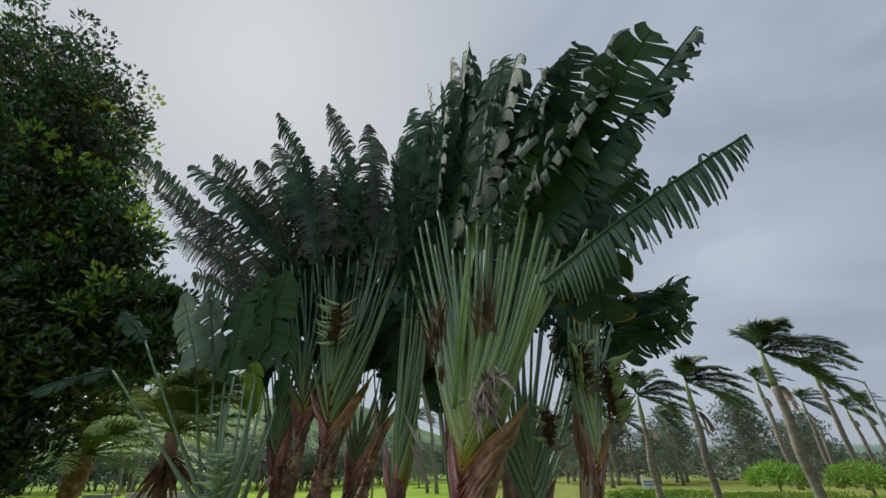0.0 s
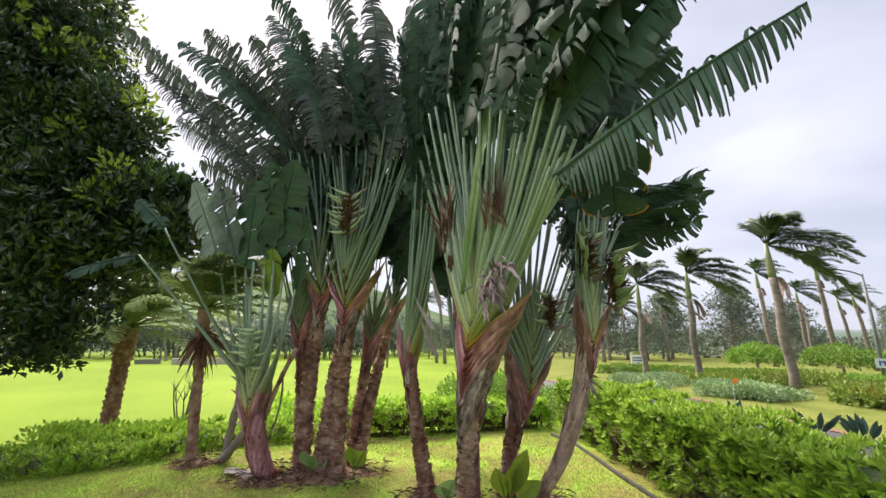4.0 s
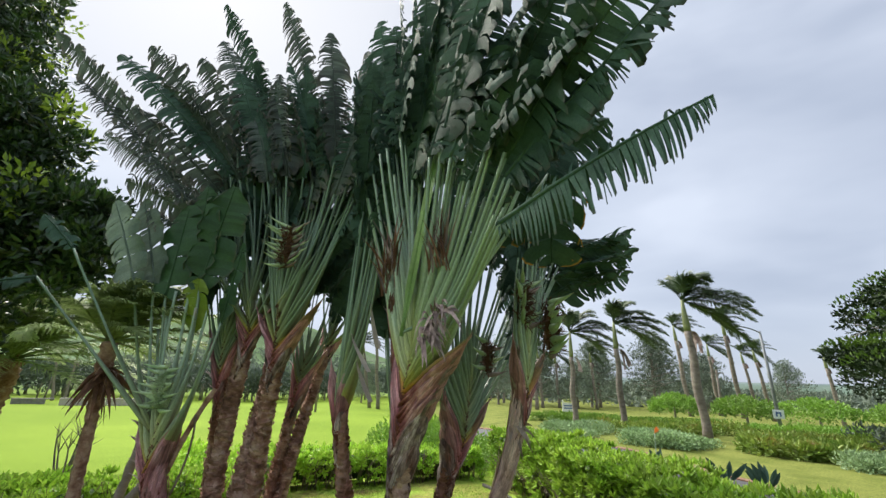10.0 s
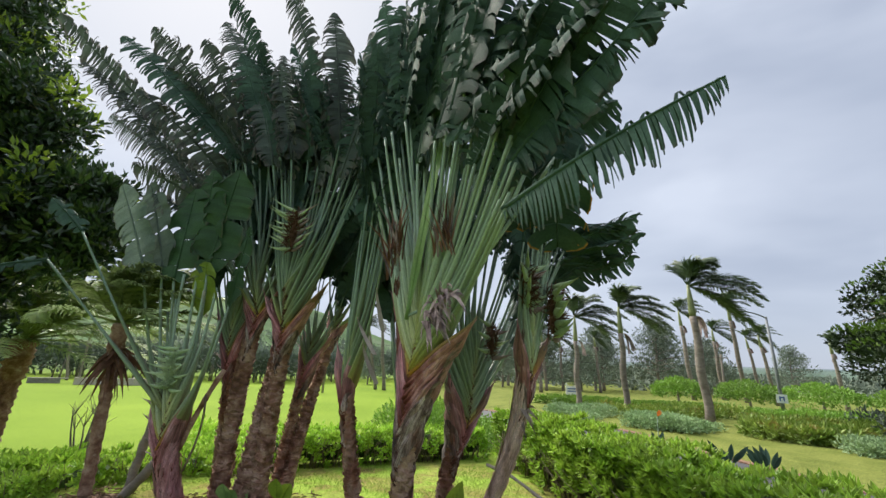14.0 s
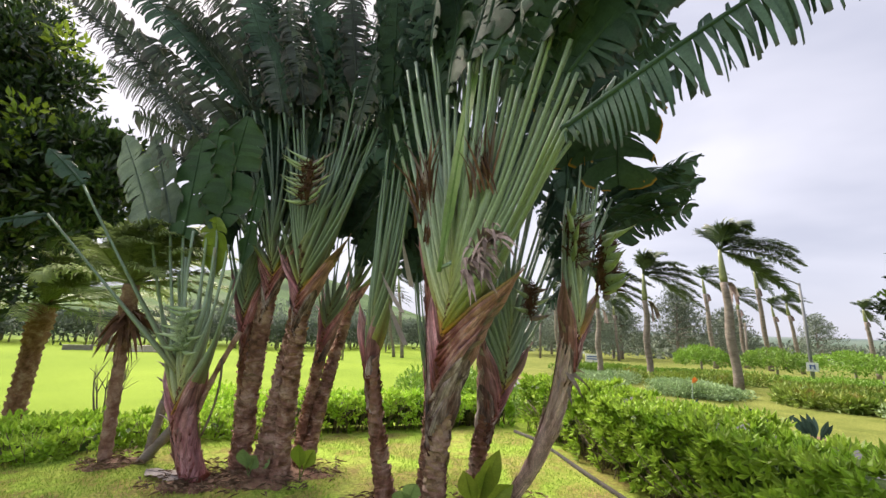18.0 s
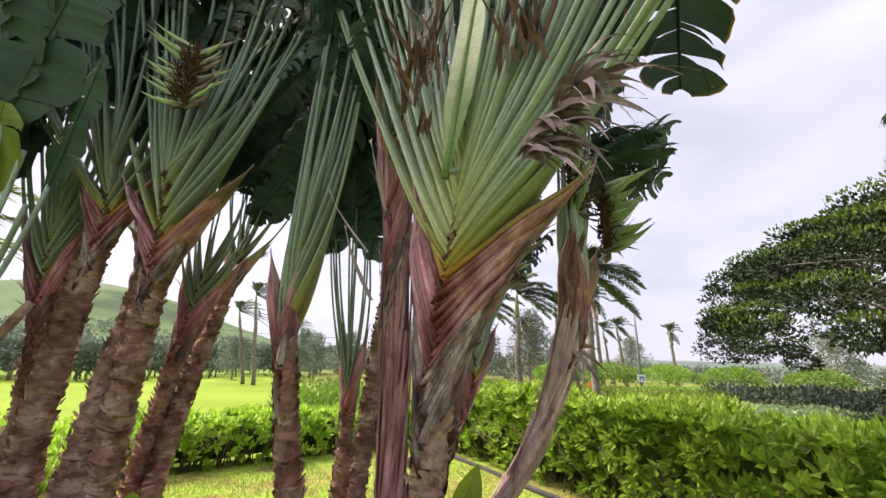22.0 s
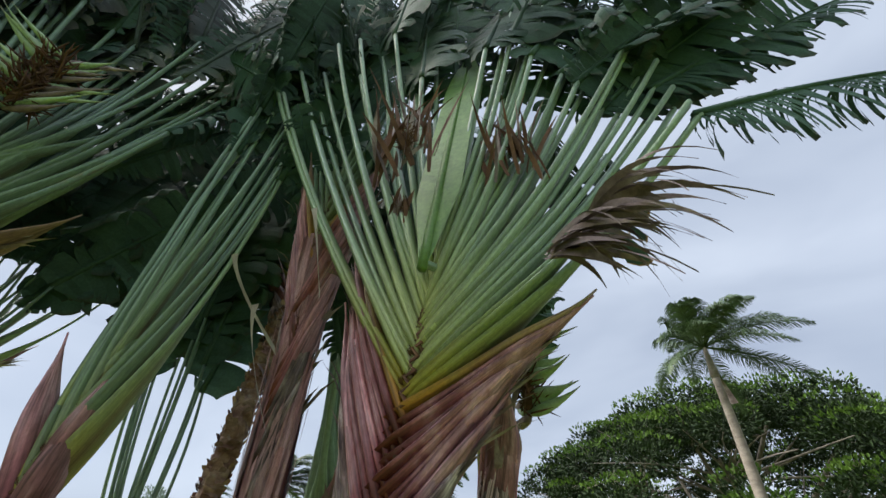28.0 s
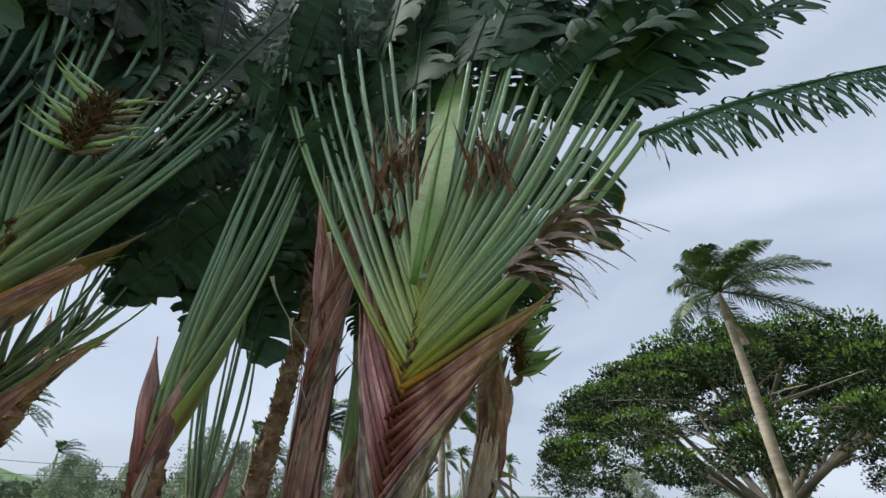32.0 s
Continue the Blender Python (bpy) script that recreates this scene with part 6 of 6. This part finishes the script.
# lamp post with a small road sign
post = thing("street_lamp", (20.0, 20.0, ground_z(20, 20)), "grey steel street lamp with a small sign on its pole", "street lamp")
geo = Geo()
geo.tube([(20.0, 20.0, ground_z(20, 20)), (19.95, 20.0, 2.5), (19.85, 20.0, 4.9)], [0.09, 0.075, 0.055], 10)
part("pole", geo, STEEL, post)
geo = Geo()
geo.tube(bezier(Vector((19.86, 20.0, 4.8)), Vector((19.4, 20.0, 5.05)), Vector((18.6, 20.0, 5.1)), 6), [0.035] * 7, 7)
arm = part("arm", geo, STEEL, post)
geo = Geo()
geo.box(pose(18.35, 20.0, 5.09, 0, -4, 0), 0.55, 0.2, 0.09)
part("lamp_head", geo, STEEL, arm, smooth=False)
geo = Geo()
geo.box(pose(19.9, 19.88, 0.72, 0, 0, -40), 0.46, 0.02, 0.42)
plate = part("sign_plate", geo, WHITE, post, "white sign plate", smooth=False)
for dx, dz, w, h in ((-0.08, 0.0, 0.06, 0.22), (0.08, 0.0, 0.06, 0.22), (0.0, 0.06, 0.2, 0.06)):
    geo = Geo()
    geo.box(pose(19.9, 19.88, 0.72, 0, 0, -40) @ pose(dx, -0.016, dz), w, 0.008, h)
    part("sign_mark", geo, BLUE, plate, smooth=False)
board = thing("notice_board", (12.1, 27.5, ground_z(12.1, 27.5)), "small white notice board on two posts", "sign")
geo = Geo()
geo.box(pose(12.1, 27.5, 0.3), 0.9, 0.04, 0.55)
part("panel", geo, WHITE, board, smooth=False)
for dx in (-0.38, 0.38):
    geo = Geo()
    geo.tube([(12.1 + dx, 27.53, ground_z(12.1, 27.5)), (12.1 + dx, 27.53, 0.55)], [0.04, 0.04], 6)
    part("post", geo, STEEL, board)
for dz in (0.1, -0.05):
    geo = Geo()
    geo.box(pose(12.1, 27.476, 0.3 + dz), 0.7, 0.008, 0.07)
    part("text_bar", geo, BLUE, board, smooth=False)

# overhead line along the far road
WIRE_POLES = [(-6.0, 40.0), (12.0, 38.0), (30.0, 35.5)]
for x, y in WIRE_POLES:
    pole = thing("utility_pole", (x, y, ground_z(x, y)), "weathered wooden utility pole beside the road", "utility pole", "poles along the road")
    geo = Geo()
    geo.tube([(x, y, ground_z(x, y) - 0.2), (x, y, 3.6)], [0.11, 0.08], 8)
    part("post", geo, LIMB, pole)
    geo = Geo()
    geo.box(pose(x, y, 3.3), 1.4, 0.09, 0.09)
    part("crossarm", geo, LIMB, pole, smooth=False)
for a, b in zip(WIRE_POLES, WIRE_POLES[1:]):
    for dz in (3.36, 2.7):
        geo = Geo()
        a3, b3 = Vector((*a, dz)), Vector((*b, dz))
        geo.tube(bezier(a3, (a3 + b3) / 2 - Vector((0, 0, 0.9)), b3, 10), [0.014] * 11, 4)
        tagged(part("overhead_cable", geo, EDGING), "thin dark cable sagging between poles", "cable", "cables along the road")

# low pale wall on the far side of the field
for x, y, wide, tall, turn in ((-27.5, 47.0, 6.5, 0.55, 28), (-33.0, 46.0, 3.0, 0.4, 34)):
    geo = Geo()
    for i in range(int(wide / 0.8)):
        geo.box(pose(x, y, ground_z(x, y) + tall * 0.5, 0, 0, turn) @ pose(-wide / 2 + 0.4 + 0.8 * i, 0, 0), 0.78, 0.25, tall * rnd(0.92, 1.05))
    geo.box(pose(x, y, ground_z(x, y) + tall + 0.06, 0, 0, turn), wide, 0.34, 0.1)
    tagged(part("low_wall", geo, STONE if wide < 4 else PAPER, smooth=False), "low pale masonry wall across the field", "wall")

# ---- small plants and litter on the knoll ----
def paddle(p, tip, width, mat, parent, label=""):
    """A broad young leaf on its stalk."""
    geo = Geo()
    n = 10
    d = (tip - p).normalized()
    side = d.cross(Vector((0.3, 1, 0.2))).normalized()
    pts = bezier(p, p.lerp(tip, 0.6) + Vector((0, 0, 0.06)), tip + Vector((0, 0, -0.04)), n)
    shape = [0.01, 0.012, 0.02, 0.3, 0.75, 1.0, 0.98, 0.85, 0.6, 0.3, 0.01]
    fold = d.cross(side)
    geo.strip([q + side * width * w + fold * width * w * 0.3 for q, w in zip(pts, shape)], pts)
    geo.strip(pts, [q - side * width * w + fold * width * w * 0.3 for q, w in zip(pts, shape)])
    geo.tube(pts[:9], [0.008 * (1 - 0.08 * k) for k in range(9)], 4)
    part("leaf", geo, mat, parent, label)


for base, tips, mat in (((0.58, 4.45, 0.0), ((0.44, 4.30, 0.50), (0.76, 4.35, 0.66), (0.66, 4.28, 0.56), (0.90, 4.4, 0.36)), LIME_LEAF), ((-1.15, 5.35, 0.0), ((-1.18, 5.25, 0.42), (-1.02, 5.3, 0.36)), LIME_LEAF), ((-1.68, 5.35, 0.0), ((-1.74, 5.25, 0.36), (-1.60, 5.25, 0.30), (-1.5, 5.4, 0.25)), LEAF_NEW), ((-0.02, 4.6, 0.0), ((-0.1, 4.45, 0.28), (0.05, 4.5, 0.32)), LEAF_NEW)):
    ob = thing("palm_seedling", base, "young traveller's palm seedling with paddle leaves", "seedling", "seedlings under the palms")
    for t in tips:
        paddle(Vector(base), Vector(t), 0.09, mat, ob)

for x, y, n in ((6.35, 7.7, 8), (6.75, 7.25, 8), (5.85, 9.0, 6)):
    ob = thing("bird_of_paradise", (x, y, ground_z(x, y)), "bird-of-paradise plant with dark pointed leaves", "plant", "plants behind the hedge")
    p = Vector((x, y, ground_z(x, y)))
    for k in range(n):
        paddle(p, p + Vector((rnd(-0.35, 0.35), rnd(-0.3, 0.3), rnd(0.4, 0.6))), 0.05, LEAF, ob)
    if n != 6:
        continue
    geo = Geo()
    top = p + Vector((rnd(-0.1, 0.1), -0.1, 0.85))
    geo.tube([p, p.lerp(top, 0.5), top], [0.012, 0.01, 0.008], 5)
    stem = part("flower_stem", geo, PETIOLE, ob)
    geo = Geo()
    for k in range(5):
        d = unit(rnd(0.2, 0.6), rnd(-0.3, 0.3), rnd(0.4, 1.0))
        geo.leaf(top, d, d.cross(Vector((0, 1, 0))).normalized(), 0.16, 0.05, 0.05)
    part("flower", geo, ORANGE, stem, "orange flower", smooth=False)

bare = thing("bare_shrub", (-5.0, 8.0, ground_z(-5, 8)), "leafless pale shrub at the edge of the field", "shrub")
geo = Geo()
root = Vector((-5.0, 8.0, ground_z(-5, 8)))
for k in range(9):
    q = root + Vector((rnd(-0.25, 0.25), rnd(-0.2, 0.2), rnd(0.5, 0.8)))
    limb(geo, root, q, 0.02, 0.01, 0.08, 4)
    for j in range(5):
        limb(geo, q, q + Vector((rnd(-0.25, 0.25), rnd(-0.2, 0.2), rnd(0.15, 0.4))), 0.007, 0.002, 0.1, 3)
part("twig_structure", geo, BARK_GREY, bare)

random.seed(21)
for x, y, r in ((0.3, 3.85, 0.75), (-1.55, 5.5, 0.62), (0.85, 4.75, 0.4), (-2.15, 5.2, 0.36), (-0.2, 4.72, 0.26), (-3.3, 5.75, 0.28)):
    geo = Geo()
    rings = 7
    geo.v.append((x, y, ground_z(x, y) + 0.05))
    geo.uv.append((0, 0))
    for k in range(1, rings + 1):
        for j in range(28):
            a = 2 * math.pi * j / 28
            rr = r * k / rings * (1 + 0.45 * noise.noise((math.cos(a) * 1.5 + x, math.sin(a) * 1.5 + y, 0)) + 0.2 * noise.noise((math.cos(a) * 5 + x, math.sin(a) * 5, 0)))
            px, py = x + rr * math.cos(a), y + rr * math.sin(a) * 0.8
            geo.v.append((px, py, ground_z(px, py) + 0.04 * (1 - (k / rings) ** 2) + 0.012 * noise.noise((px * 9, py * 9, 0)) - (0.03 if k == rings else 0)))
            geo.uv.append((0, 0))
    for j in range(28):
        geo.f.append((0, 1 + j, 1 + (j + 1) % 28))
    for k in range(rings - 1):
        for j in range(28):
            a, b = 1 + k * 28, 1 + (k + 1) * 28
            geo.f.append((a + j, b + j, b + (j + 1) % 28, a + (j + 1) % 28))
    tagged(part("soil_mound", geo, SOIL), "bare brown soil mound round the palm stems", "soil")
    bits = Geo()
    for k in range(int(700 * r)):
        a, q = rnd(0, 6.28), r * 1.35 * math.sqrt(random.random())
        px, py = x + q * math.cos(a), y + q * math.sin(a) * 0.8
        d = unit(rnd(-1, 1), rnd(-1, 1), rnd(-0.1, 0.25))
        bits.leaf(Vector((px, py, ground_z(px, py) + rnd(0.03, 0.07))), d, d.cross(Vector((0, 0, 1))).normalized(), rnd(0.03, 0.14), rnd(0.008, 0.03), 0.2)
    tagged(part("leaf_litter", bits, LITTER, smooth=False), "scattered dry leaf litter on the soil", "litter", kind="stuff")

turf = Geo()
for k in range(90000):
    x, y = rnd(-6.0, 2.3), rnd(1.2, 8.0)
    if y > 7.6 + 0.35 * x and x < -0.5 or x > 2.75 - 0.09 * y:
        continue
    if noise.noise((x * 0.9, y * 0.9, 4)) < -0.25 and random.random() < 0.8:
        continue
    d = unit(rnd(-0.7, 0.7), rnd(-0.7, 0.7), 1)
    h = rnd(0.012, 0.038)
    p = Vector((x, y, ground_z(x, y)))
    w = d.cross(any_way()).normalized() * 0.004
    i = len(turf.v)
    turf.v += [tuple(p - w), tuple(p + w), tuple(p + d * h)]
    turf.uv += [(0, 0), (0, 1), (1, 0.5)]
    turf.f.append((i, i + 1, i + 2))
tagged(part("lawn_grass", turf, GRASS_BLADE, smooth=False), "short worn lawn grass", "grass", kind="stuff")
